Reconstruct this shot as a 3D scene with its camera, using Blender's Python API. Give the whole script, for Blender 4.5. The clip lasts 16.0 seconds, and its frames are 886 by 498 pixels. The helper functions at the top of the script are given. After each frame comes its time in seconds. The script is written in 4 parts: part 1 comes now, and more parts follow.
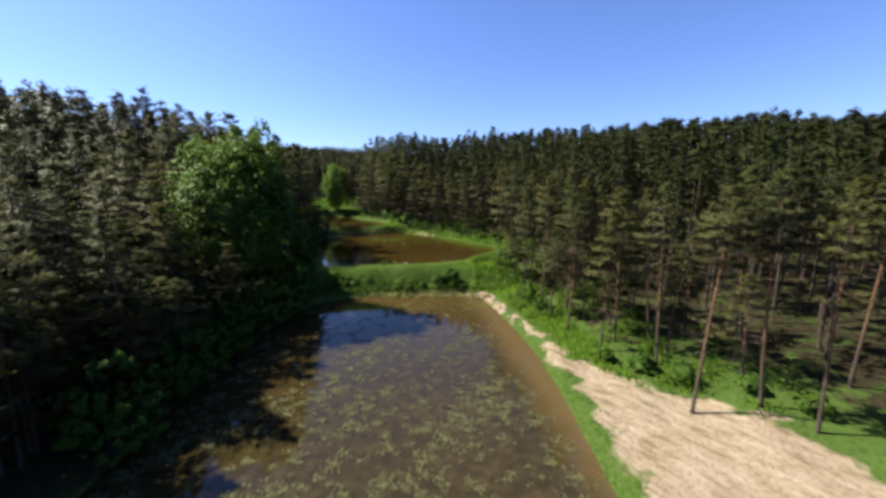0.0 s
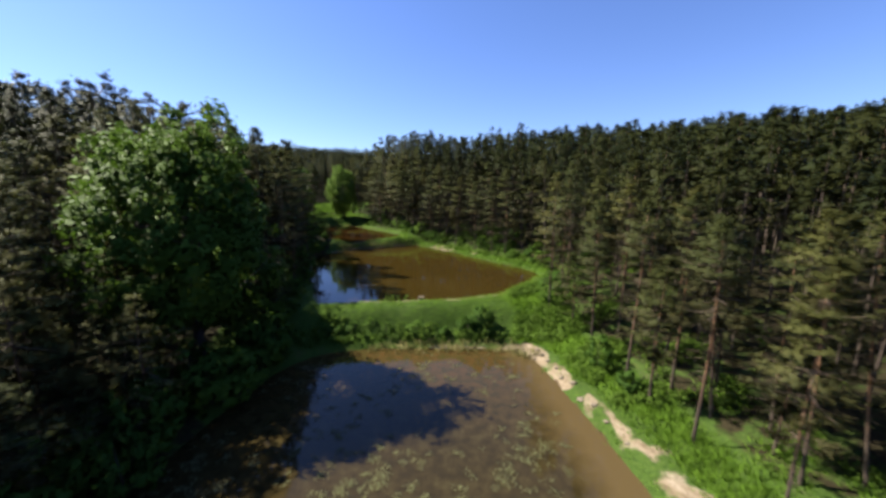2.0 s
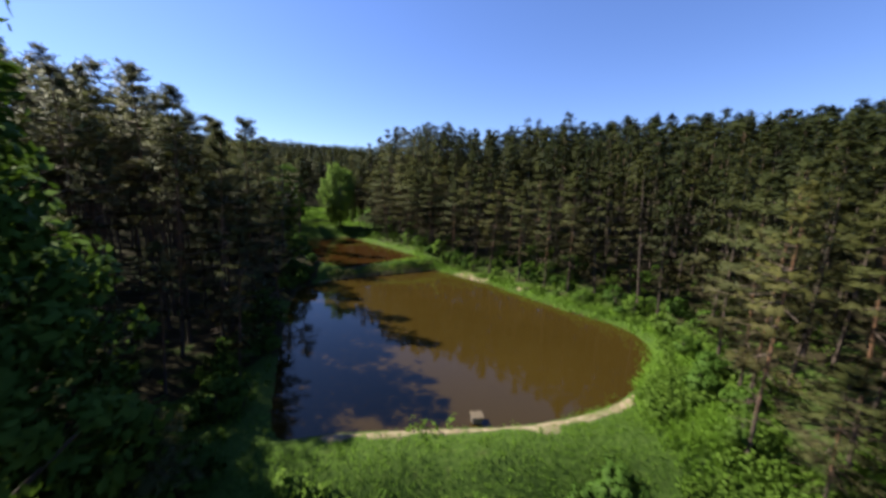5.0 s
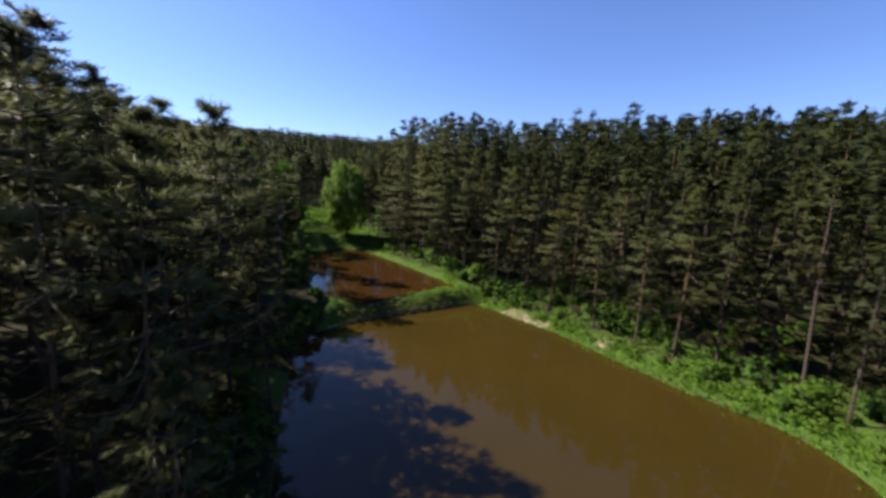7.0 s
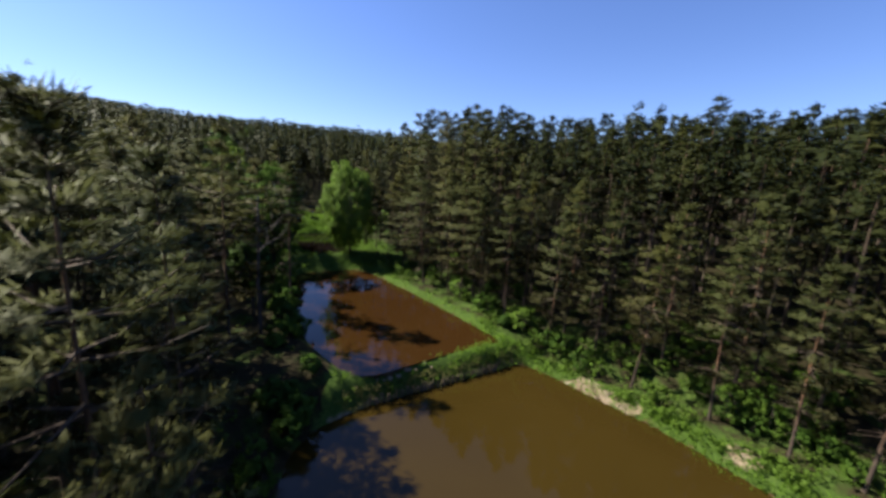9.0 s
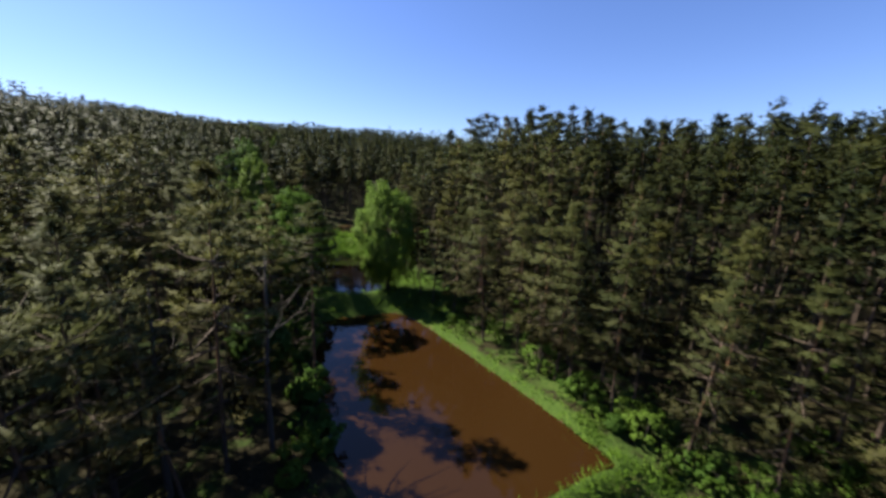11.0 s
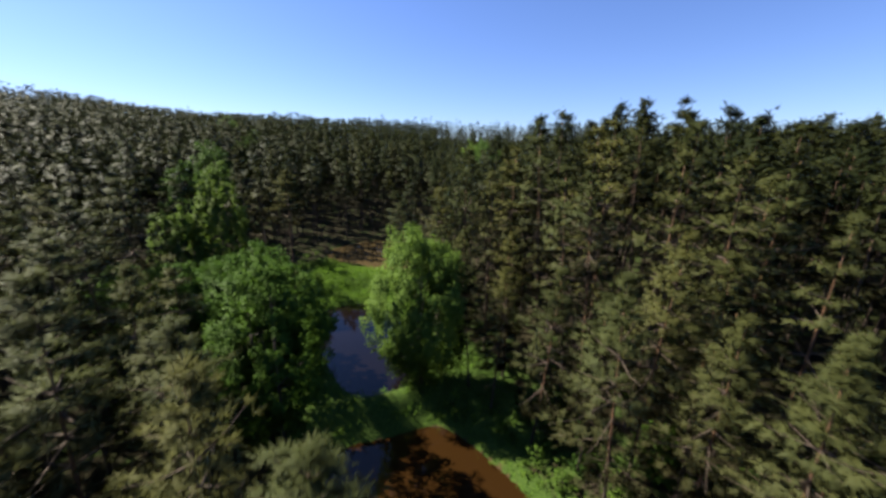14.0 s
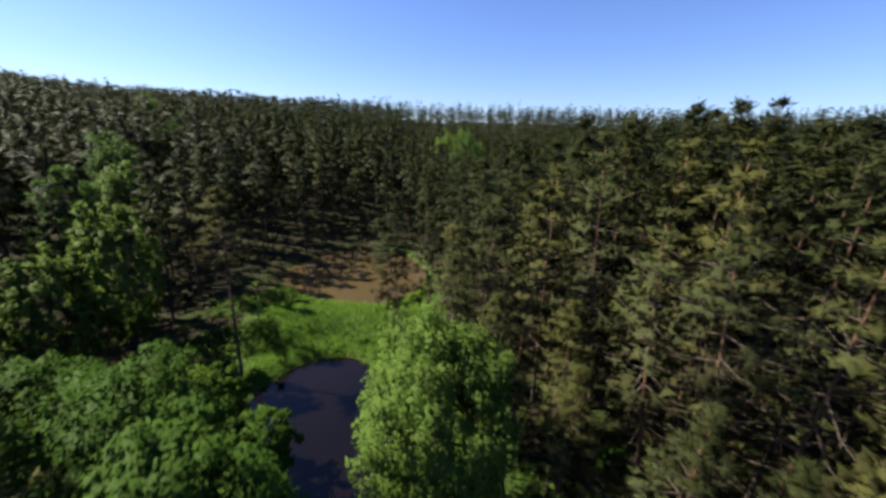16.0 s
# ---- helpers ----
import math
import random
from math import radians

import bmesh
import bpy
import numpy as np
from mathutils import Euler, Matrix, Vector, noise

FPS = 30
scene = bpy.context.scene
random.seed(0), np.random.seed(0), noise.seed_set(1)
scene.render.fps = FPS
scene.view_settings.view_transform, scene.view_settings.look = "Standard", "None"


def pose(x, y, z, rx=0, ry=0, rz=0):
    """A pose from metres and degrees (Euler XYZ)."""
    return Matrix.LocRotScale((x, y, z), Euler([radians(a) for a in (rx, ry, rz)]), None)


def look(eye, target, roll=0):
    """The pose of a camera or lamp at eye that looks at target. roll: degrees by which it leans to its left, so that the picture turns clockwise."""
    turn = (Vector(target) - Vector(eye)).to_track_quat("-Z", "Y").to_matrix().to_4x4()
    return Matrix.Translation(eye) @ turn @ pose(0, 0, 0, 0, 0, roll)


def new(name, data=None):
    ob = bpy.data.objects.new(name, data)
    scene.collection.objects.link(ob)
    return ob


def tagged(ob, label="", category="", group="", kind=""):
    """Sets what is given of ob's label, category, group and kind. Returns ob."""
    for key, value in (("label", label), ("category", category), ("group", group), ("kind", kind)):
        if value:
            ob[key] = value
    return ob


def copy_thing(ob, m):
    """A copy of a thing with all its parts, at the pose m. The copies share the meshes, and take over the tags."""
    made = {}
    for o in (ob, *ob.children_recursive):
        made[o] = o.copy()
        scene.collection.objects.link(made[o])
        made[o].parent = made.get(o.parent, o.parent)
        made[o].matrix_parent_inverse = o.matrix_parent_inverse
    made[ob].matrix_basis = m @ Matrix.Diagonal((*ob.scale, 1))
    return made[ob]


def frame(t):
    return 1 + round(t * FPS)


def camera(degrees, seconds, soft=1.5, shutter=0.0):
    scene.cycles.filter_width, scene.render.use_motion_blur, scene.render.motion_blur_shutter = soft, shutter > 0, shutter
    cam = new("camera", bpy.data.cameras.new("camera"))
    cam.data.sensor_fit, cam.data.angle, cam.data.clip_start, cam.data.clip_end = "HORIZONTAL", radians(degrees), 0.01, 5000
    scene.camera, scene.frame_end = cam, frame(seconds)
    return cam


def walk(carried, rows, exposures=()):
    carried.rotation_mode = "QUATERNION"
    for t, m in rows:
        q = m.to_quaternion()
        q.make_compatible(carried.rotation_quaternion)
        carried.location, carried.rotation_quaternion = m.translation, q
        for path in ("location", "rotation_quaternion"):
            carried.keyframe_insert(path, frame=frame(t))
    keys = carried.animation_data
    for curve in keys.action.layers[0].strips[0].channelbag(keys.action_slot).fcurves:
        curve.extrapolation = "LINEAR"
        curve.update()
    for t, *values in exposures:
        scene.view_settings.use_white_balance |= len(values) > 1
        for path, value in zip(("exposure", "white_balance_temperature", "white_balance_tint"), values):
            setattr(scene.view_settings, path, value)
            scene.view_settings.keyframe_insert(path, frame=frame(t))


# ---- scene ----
cam = camera(101.1, 16.0, soft=3.2, shutter=0.5)
METRES, EYE, TILT, LEAN, TURN = 90.0, 12.0, -10.0, 0.0, 0.0
ROWS = [
    (0.0, 0.0, 0.0, 0.0, -0.0, -0.0, 0.0),
    (0.5, -0.008, 0.0299, 0.0075, -0.74, 0.33, -0.19),
    (1.0, -0.012, 0.062, 0.0153, -0.45, 0.36, -0.22),
    (1.5, -0.0124, 0.0916, 0.0225, 0.91, 0.17, -0.25),
    (2.0, -0.0176, 0.1233, 0.0281, 1.77, 0.36, -0.57),
    (2.5, -0.0273, 0.1526, 0.0345, 1.53, 0.2, -0.77),
    (3.0, -0.0337, 0.1839, 0.0406, 1.82, 0.11, -1.01),
    (3.5, -0.0395, 0.212, 0.0463, 2.11, 0.11, -1.27),
    (4.0, -0.047, 0.2447, 0.0527, 2.29, 0.34, -1.2),
    (4.5, -0.0546, 0.2736, 0.0586, 1.98, 0.64, -1.32),
    (7.0, -0.1216, 0.4212, 0.1091, 1.24, -0.97, -2.43),
    (7.5, -0.1305, 0.4489, 0.1177, 1.3, -1.2, -2.74),
    (8.0, -0.1421, 0.4784, 0.128, 0.68, -1.53, -2.98),
    (10.5, -0.1913, 0.6068, 0.1804, 3.58, -2.8, -2.95),
    (11.0, -0.2027, 0.6329, 0.1919, 5.32, -2.91, -2.81),
    (11.5, -0.2137, 0.657, 0.2021, 6.81, -3.16, -2.72),
    (12.0, -0.2279, 0.6863, 0.212, 7.74, -3.52, -2.87),
    (12.5, -0.2395, 0.7112, 0.2212, 8.08, -3.68, -2.55),
    (13.0, -0.2509, 0.7355, 0.2324, 7.6, -3.94, -1.84),
    (13.5, -0.2637, 0.7587, 0.2412, 5.8, -4.28, -1.69),
    (14.0, -0.2756, 0.7865, 0.2518, 3.67, -4.98, -1.66),
    (14.5, -0.2853, 0.812, 0.261, 2.01, -5.6, -1.7),
    (15.0, -0.2956, 0.8402, 0.2709, 0.57, -6.12, -1.86),
    (15.5, -0.3057, 0.8656, 0.2808, -0.79, -6.7, -1.71),
    (16.0, -0.3176, 0.8932, 0.2923, -2.84, -7.74, -1.31),
]
walk(cam, [(t, pose(0, 0, EYE, TILT, LEAN, TURN) @ pose(METRES * x, METRES * y, METRES * z, 90 + pitch, roll, yaw)) for t, x, y, z, yaw, pitch, roll in ROWS],
     exposures=[(0.0, 1.62), (4.0, 1.60), (7.0, 1.50), (11.0, 1.46), (16.0, 1.46)])

# ---- world, sun, exposure ----
SUN_ELEVATION, SUN_AZIMUTH = 46.0, 284.0      # degrees; azimuth clockwise from +y
world = bpy.data.worlds.new("sky")
scene.world = world
world.use_nodes = True
wn = world.node_tree
sky = wn.nodes.new("ShaderNodeTexSky")
sky.sky_type = "NISHITA"
sky.sun_disc = False
sky.sun_elevation = radians(SUN_ELEVATION)
sky.sun_rotation = radians(SUN_AZIMUTH)
sky.altitude = 150
sky.air_density, sky.dust_density, sky.ozone_density = 1.0, 0.3, 2.0
tint = wn.nodes.new("ShaderNodeMix")
tint.data_type, tint.blend_type = "RGBA", "MULTIPLY"
tint.inputs[0].default_value, tint.inputs[7].default_value = 1.0, (0.80, 0.93, 1.37, 1)
wn.links.new(sky.outputs[0], tint.inputs[6])
wn.links.new(tint.outputs[2], wn.nodes["Background"].inputs[0])
wn.nodes["Background"].inputs[1].default_value = 0.0515
sun = new("sun", bpy.data.lights.new("sun", "SUN"))
sun.data.energy, sun.data.angle, sun.data.color = 4.85, radians(0.55), (1.0, 0.93, 0.80)
_se, _sa = radians(SUN_ELEVATION), radians(SUN_AZIMUTH)
SUN_DIR = Vector((math.cos(_se) * math.sin(_sa), math.cos(_se) * math.cos(_sa), math.sin(_se)))
sun.matrix_world = look(SUN_DIR * 200, (0, 0, 0))


# ---- materials ----
def material(name):
    m = bpy.data.materials.new(name)
    m.use_nodes = True
    n = m.node_tree
    return m, n, n.nodes["Principled BSDF"], n.nodes.new


def ramp(n, fac, stops):
    r = n.nodes.new("ShaderNodeValToRGB")
    r.color_ramp.elements[0].position, r.color_ramp.elements[0].color = stops[0][0], (*stops[0][1], 1)
    r.color_ramp.elements[1].position, r.color_ramp.elements[1].color = stops[-1][0], (*stops[-1][1], 1)
    for p, c in stops[1:-1]:
        r.color_ramp.elements.new(p).color = (*c, 1)
    n.links.new(fac, r.inputs[0])
    return r.outputs[0]


def noise_tex(n, scale, detail=4.0, rough=0.6, coord="Object"):
    c = n.nodes.new("ShaderNodeTexCoord") if coord != "World" else n.nodes.new("ShaderNodeNewGeometry")
    t = n.nodes.new("ShaderNodeTexNoise")
    t.inputs["Scale"].default_value, t.inputs["Detail"].default_value, t.inputs["Roughness"].default_value = scale, detail, rough
    n.links.new(c.outputs["Position" if coord == "World" else coord], t.inputs["Vector"])
    return t.outputs[0]


def mix(n, fac, a, b, kind="MIX"):
    m = n.nodes.new("ShaderNodeMix")
    m.data_type, m.blend_type = "RGBA", kind
    for sock, v in ((m.inputs[0], fac), (m.inputs[6], a), (m.inputs[7], b)):
        if isinstance(v, (int, float)):
            sock.default_value = v
        elif isinstance(v, tuple):
            sock.default_value = (*v, 1)
        else:
            n.links.new(v, sock)
    return m.outputs[2]


def bump(n, bsdf, height, strength=0.3, distance=0.05):
    b = n.nodes.new("ShaderNodeBump")
    b.inputs["Strength"].default_value, b.inputs["Distance"].default_value = strength, distance
    n.links.new(height, b.inputs["Height"])
    n.links.new(b.outputs[0], bsdf.inputs["Normal"])


def leaf_material(name, dark, mid, light, translucent=0.25, rough=0.55, gaps=0.0):
    """Foliage: each leaf or needle spray its own tone, each tree its own cast, light passing through."""
    m, n, b, nn = material(name)
    geo, info = nn("ShaderNodeNewGeometry"), nn("ShaderNodeObjectInfo")
    tone = ramp(n, geo.outputs["Random Per Island"], [(0.0, dark), (0.5, mid), (1.0, light)])
    tone = mix(n, 0.78, tone, mid)
    at = nn("ShaderNodeAttribute")
    at.attribute_name = "tone"
    own = nn("ShaderNodeMath")
    own.operation = "ADD"
    n.links.new(info.outputs["Random"], own.inputs[0])
    n.links.new(at.outputs["Fac"], own.inputs[1])
    wrap = nn("ShaderNodeMath")
    wrap.operation = "FRACT"
    n.links.new(own.outputs[0], wrap.inputs[0])
    tree = ramp(n, wrap.outputs[0], [(0.0, (0.70, 0.76, 0.78)), (0.35, (0.90, 0.95, 0.94)), (0.7, (1.10, 1.06, 0.96)), (1.0, (1.24, 1.13, 0.94))])
    col = mix(n, 1.0, tone, tree, "MULTIPLY")
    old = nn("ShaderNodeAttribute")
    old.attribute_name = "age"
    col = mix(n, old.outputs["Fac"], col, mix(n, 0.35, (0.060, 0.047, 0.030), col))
    patch = ramp(n, noise_tex(n, 1.3, 3.0), [(0.3, (0.84, 0.86, 0.86)), (0.7, (1.16, 1.13, 1.06))])
    col = mix(n, 1.0, col, patch, "MULTIPLY")
    n.links.new(col, b.inputs["Base Color"])
    b.inputs["Roughness"].default_value = rough
    b.inputs["Specular IOR Level"].default_value = 0.04
    t = nn("ShaderNodeBsdfTranslucent")
    n.links.new(mix(n, 1.0, col, (1.05, 1.12, 0.82), "MULTIPLY"), t.inputs[0])
    s = nn("ShaderNodeMixShader")
    s.inputs[0].default_value = translucent
    n.links.new(b.outputs[0], s.inputs[1])
    n.links.new(t.outputs[0], s.inputs[2])
    if gaps:
        # a spray of needles is no solid blade: light passes between them
        open_air, veil = nn("ShaderNodeBsdfTransparent"), nn("ShaderNodeMixShader")
        veil.inputs[0].default_value = gaps
        n.links.new(s.outputs[0], veil.inputs[1])
        n.links.new(open_air.outputs[0], veil.inputs[2])
        s = veil
    n.links.new(s.outputs[0], n.nodes["Material Output"].inputs[0])
    return m


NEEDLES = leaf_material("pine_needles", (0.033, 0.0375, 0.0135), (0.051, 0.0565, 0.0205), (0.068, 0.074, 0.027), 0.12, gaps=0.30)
# same needles, darkened: the coarse crowns' averaged shade is put into the colour
NEEDLES_FAR_SHADED = leaf_material("pine_needles_far_shaded", (0.0145, 0.0185, 0.0070), (0.0215, 0.0262, 0.0098), (0.029, 0.034, 0.0125), 0.12, gaps=0.18)
OAK_LEAVES = leaf_material("oak_leaves", (0.024, 0.050, 0.009), (0.050, 0.093, 0.017), (0.082, 0.132, 0.027), 0.28)
WILLOW_LEAVES = leaf_material("willow_leaves", (0.072, 0.115, 0.021), (0.130, 0.195, 0.037), (0.175, 0.240, 0.053), 0.42)
BIRCH_LEAVES = leaf_material("birch_leaves", (0.036, 0.068, 0.016), (0.068, 0.114, 0.027), (0.100, 0.148, 0.040), 0.42)
ALDER_LEAVES = leaf_material("alder_leaves", (0.026, 0.055, 0.0085), (0.050, 0.094, 0.015), (0.076, 0.126, 0.024), 0.36)
HERB_LEAVES = leaf_material("herb_leaves", (0.030, 0.062, 0.0115), (0.060, 0.112, 0.020), (0.098, 0.158, 0.032), 0.38)
GRASS_BLADES = leaf_material("grass_blades", (0.042, 0.086, 0.0110), (0.076, 0.146, 0.019), (0.116, 0.188, 0.032), 0.38)
REED_BLADES = leaf_material("dry_reed", (0.100, 0.088, 0.036), (0.180, 0.158, 0.068), (0.250, 0.222, 0.105), 0.30)
WEED = leaf_material("pond_weed", (0.0615, 0.059, 0.0262), (0.102, 0.0984, 0.0476), (0.156, 0.146, 0.0779), 0.1)


def bark_material(name, low, high, dark):
    m, n, b, nn = material(name)
    c = nn("ShaderNodeTexCoord")
    sep = nn("ShaderNodeSeparateXYZ")
    n.links.new(c.outputs["Generated"], sep.inputs[0])
    grain = nn("ShaderNodeTexNoise")
    mp = nn("ShaderNodeMapping")
    mp.inputs["Scale"].default_value = (9, 9, 1.6)
    n.links.new(c.outputs["Object"], mp.inputs[0])
    n.links.new(mp.outputs[0], grain.inputs["Vector"])
    grain.inputs["Detail"].default_value = 6
    body = ramp(n, sep.outputs["Z"], [(0.18, low), (0.42, high)])
    n.links.new(mix(n, ramp(n, grain.outputs[0], [(0.35, (1, 1, 1)), (0.62, (0, 0, 0))]), body, dark), b.inputs["Base Color"])
    b.inputs["Roughness"].default_value = 0.9
    bump(n, b, grain.outputs[0], 0.6, 0.03)
    return m


PINE_BARK = bark_material("pine_bark", (0.0631, 0.0442, 0.0316), (0.183, 0.0884, 0.0391), (0.0265, 0.017, 0.0126))
OAK_BARK = bark_material("oak_bark", (0.0439, 0.0366, 0.0293), (0.0513, 0.0403, 0.0293), (0.0183, 0.0146, 0.011))
DEAD_WOOD = bark_material("dead_wood", (0.066, 0.052, 0.042), (0.074, 0.060, 0.048), (0.034, 0.027, 0.022))


def ground_material():
    m, n, b, nn = material("ground_cover")
    big, mid, fine = noise_tex(n, 0.12, 5), noise_tex(n, 0.8, 6), noise_tex(n, 6.0, 6)
    litter = ramp(n, fine, [(0.3, (0.009, 0.009, 0.004)), (0.5, (0.020, 0.017, 0.008)), (0.7, (0.040, 0.031, 0.016))])
    moss = ramp(n, fine, [(0.3, (0.0128, 0.0275, 0.00442)), (0.55, (0.0275, 0.0568, 0.00808)), (0.75, (0.0439, 0.0732, 0.0128))])
    wood = mix(n, ramp(n, mid, [(0.50, (0, 0, 0)), (0.66, (0.7, 0.7, 0.7))]), litter, moss)
    meadow = ramp(n, fine, [(0.28, (0.0213, 0.041, 0.0082)), (0.5, (0.0394, 0.0705, 0.0123)), (0.75, (0.0656, 0.0968, 0.0205))])
    meadow = mix(n, ramp(n, mid, [(0.6, (0, 0, 0)), (0.78, (0.7, 0.7, 0.7))]), meadow, (0.0779, 0.0697, 0.0295))
    c = nn("ShaderNodeTexCoord")
    mp = nn("ShaderNodeMapping")
    mp.vector_type = "TEXTURE"
    mp.inputs["Rotation"].default_value = (0, 0, -1.0)
    mp.inputs["Scale"].default_value = (1.3, 0.42, 1)
    n.links.new(c.outputs["Object"], mp.inputs[0])
    streak = nn("ShaderNodeTexNoise")
    streak.inputs["Scale"].default_value, streak.inputs["Detail"].default_value = 1.1, 7
    n.links.new(mp.outputs[0], streak.inputs["Vector"])
    sandc = ramp(n, streak.outputs[0], [(0.30, (0.120, 0.092, 0.054)), (0.42, (0.195, 0.152, 0.100)), (0.56, (0.235, 0.188, 0.131)), (0.70, (0.275, 0.226, 0.163))])
    sandc = mix(n, ramp(n, fine, [(0.36, (0.6, 0.6, 0.6)), (0.52, (0, 0, 0))]), sandc, (0.0943, 0.0672, 0.041))
    mud = ramp(n, mid, [(0.3, (0.0366, 0.0238, 0.011)), (0.7, (0.0695, 0.0476, 0.0238))])

    def zone(name):
        a = nn("ShaderNodeAttribute")
        a.attribute_name = name
        add = nn("ShaderNodeMath")
        add.operation = "ADD"
        n.links.new(a.outputs["Fac"], add.inputs[0])
        sc = nn("ShaderNodeMath")
        sc.operation = "MULTIPLY_ADD"
        n.links.new(mid, sc.inputs[0])
        sc.inputs[1].default_value, sc.inputs[2].default_value = 0.9, -0.45
        n.links.new(sc.outputs[0], add.inputs[1])
        return ramp(n, add.outputs[0], [(0.42, (0, 0, 0)), (0.58, (1, 1, 1))])
    col = mix(n, zone("meadow"), wood, meadow)
    col = mix(n, zone("sand"), col, sandc)
    col = mix(n, zone("mud"), col, mud)
    n.links.new(col, b.inputs["Base Color"])
    b.inputs["Roughness"].default_value = 0.95
    b.inputs["Specular IOR Level"].default_value = 0.1
    bump(n, b, fine, 0.7, 0.08)
    return m


GROUND = ground_material()


def water_material(name, a, bcol, weedy=0.0):
    """Turbid pond water: the silt's colour under a smooth reflecting surface."""
    m, n, b, nn = material(name)
    big = noise_tex(n, 0.10, 3, 0.5)
    col = ramp(n, big, [(0.35, a), (0.65, bcol)])
    if weedy:
        patch = noise_tex(n, 1.5, 8, 0.72)
        bed = ramp(n, patch, [(0.42, (0.0128, 0.011, 0.00404)), (0.52, (0.0275, 0.0212, 0.0077)), (0.66, (0.0513, 0.0439, 0.0165))])
        col = mix(n, weedy, col, bed)
    if weedy:
        geo, sep, u = nn("ShaderNodeNewGeometry"), nn("ShaderNodeSeparateXYZ"), nn("ShaderNodeMath")
        n.links.new(geo.outputs["Position"], sep.inputs[0])
        u.operation = "MULTIPLY_ADD"
        u.inputs[1].default_value = 0.13
        n.links.new(sep.outputs["Y"], u.inputs[0])
        n.links.new(sep.outputs["X"], u.inputs[2])
        wob = nn("ShaderNodeMath")
        wob.operation = "MULTIPLY_ADD"
        wob.inputs[1].default_value = 1.6
        n.links.new(noise_tex(n, 0.7, 5), wob.inputs[0])
        n.links.new(u.outputs[0], wob.inputs[2])
        far = nn("ShaderNodeMapRange")
        far.inputs[1].default_value, far.inputs[2].default_value = 28.0, 37.0
        n.links.new(sep.outputs["Y"], far.inputs[0])
        col = mix(n, far.outputs[0], col, mix(n, ramp(n, patch, [(0.4, (0, 0, 0)), (0.6, (1, 1, 1))]), (0.034, 0.028, 0.009), (0.056, 0.032, 0.011)))
        shal = nn("ShaderNodeMapRange")
        shal.inputs[1].default_value, shal.inputs[2].default_value = 7.6, 9.6
        n.links.new(wob.outputs[0], shal.inputs[0])
        col = mix(n, shal.outputs[0], col, (0.0722, 0.0508, 0.0221))
    n.links.new(col, b.inputs["Base Color"])
    b.inputs["Roughness"].default_value = 0.045
    b.inputs["IOR"].default_value = 1.33
    bump(n, b, noise_tex(n, 2.2, 3), 0.05, 0.02)
    return m


def plain_material(name, lo, hi, scale=6.0, rough=0.85):
    m, n, b, nn = material(name)
    t = noise_tex(n, scale, 6)
    n.links.new(ramp(n, t, [(0.3, lo), (0.7, hi)]), b.inputs["Base Color"])
    b.inputs["Roughness"].default_value = rough
    bump(n, b, t, 0.5, 0.02)
    return m


CONCRETE = plain_material("weathered_concrete", (0.0808, 0.0732, 0.0623), (0.154, 0.143, 0.124), 5)
BOARD = plain_material("grey_board", (0.060, 0.044, 0.027), (0.110, 0.084, 0.053), 9)
STONE = plain_material("pale_stone", (0.0954, 0.0732, 0.0476), (0.183, 0.15, 0.106), 4)

# ---- plan of the valley ----
rng = np.random.default_rng(7)


def smooth(points, times=2):
    p = np.array(points, float)
    for _ in range(times):
        q = np.roll(p, -1, 0)
        p = np.stack([0.75 * p + 0.25 * q, 0.25 * p + 0.75 * q], 1).reshape(-1, 2)
    return p


POND_LEVELS = (0.0, 2.2, 3.7, 5.2, 7.0)
PONDS = [
    smooth([(6.7, -14), (6.7, 6), (6.8, 15), (6.9, 21), (6.4, 27), (5.4, 32), (4.4, 37), (3.0, 38.6), (-3, 38.3), (-8, 38.2), (-13, 36.5), (-14.5, 30), (-15, 24), (-14.5, 14), (-13, 4), (-12, -14)]),
    smooth([(-13.6, 41.6), (-11.7, 42.5), (-5.4, 43.3), (-2.4, 43.6), (0.8, 44.7), (3.2, 46.0), (6.2, 49), (8.6, 53), (8.2, 57), (5.1, 60), (3.2, 62.5), (1.2, 65.2), (-1, 68.6), (-3.7, 71.3), (-6.6, 74.4), (-8.4, 76.0),
            (-9.9, 75.1), (-12, 73.8), (-14.4, 72.4), (-17, 70.9), (-20, 69), (-22.5, 66), (-21, 60), (-18, 52), (-15.5, 46)]),
    smooth([(-10.3, 76.5), (-10.3, 76.7), (-10.6, 77.2), (-13.0, 80.5), (-17.2, 85.6), (-20.4, 89.3), (-24.2, 93.6), (-26.5, 95.0), (-29.6, 93.2), (-31.8, 92.6), (-33, 90.5), (-31.8, 87), (-28, 79), (-24.6, 74.2), (-20.8, 70.6), (-19, 70.6), (-16.4, 72.6), (-13.7, 74.5), (-11.2, 76.1)]),
    smooth([(-28.6, 97.0), (-30.4, 95.9), (-32.2, 95.2), (-34.5, 97.4), (-36.5, 100.6), (-39.6, 103.2), (-41.0, 105.6), (-40, 108.8), (-37.6, 110.9), (-34.3, 111.4), (-31, 108), (-29, 103)]),
    smooth([(-44.6, 122.6), (-40.5, 118.4), (-36, 117.6), (-32.5, 117.2), (-29, 120), (-28, 127), (-31, 134), (-37, 136), (-42.5, 133), (-46, 127)]),
]
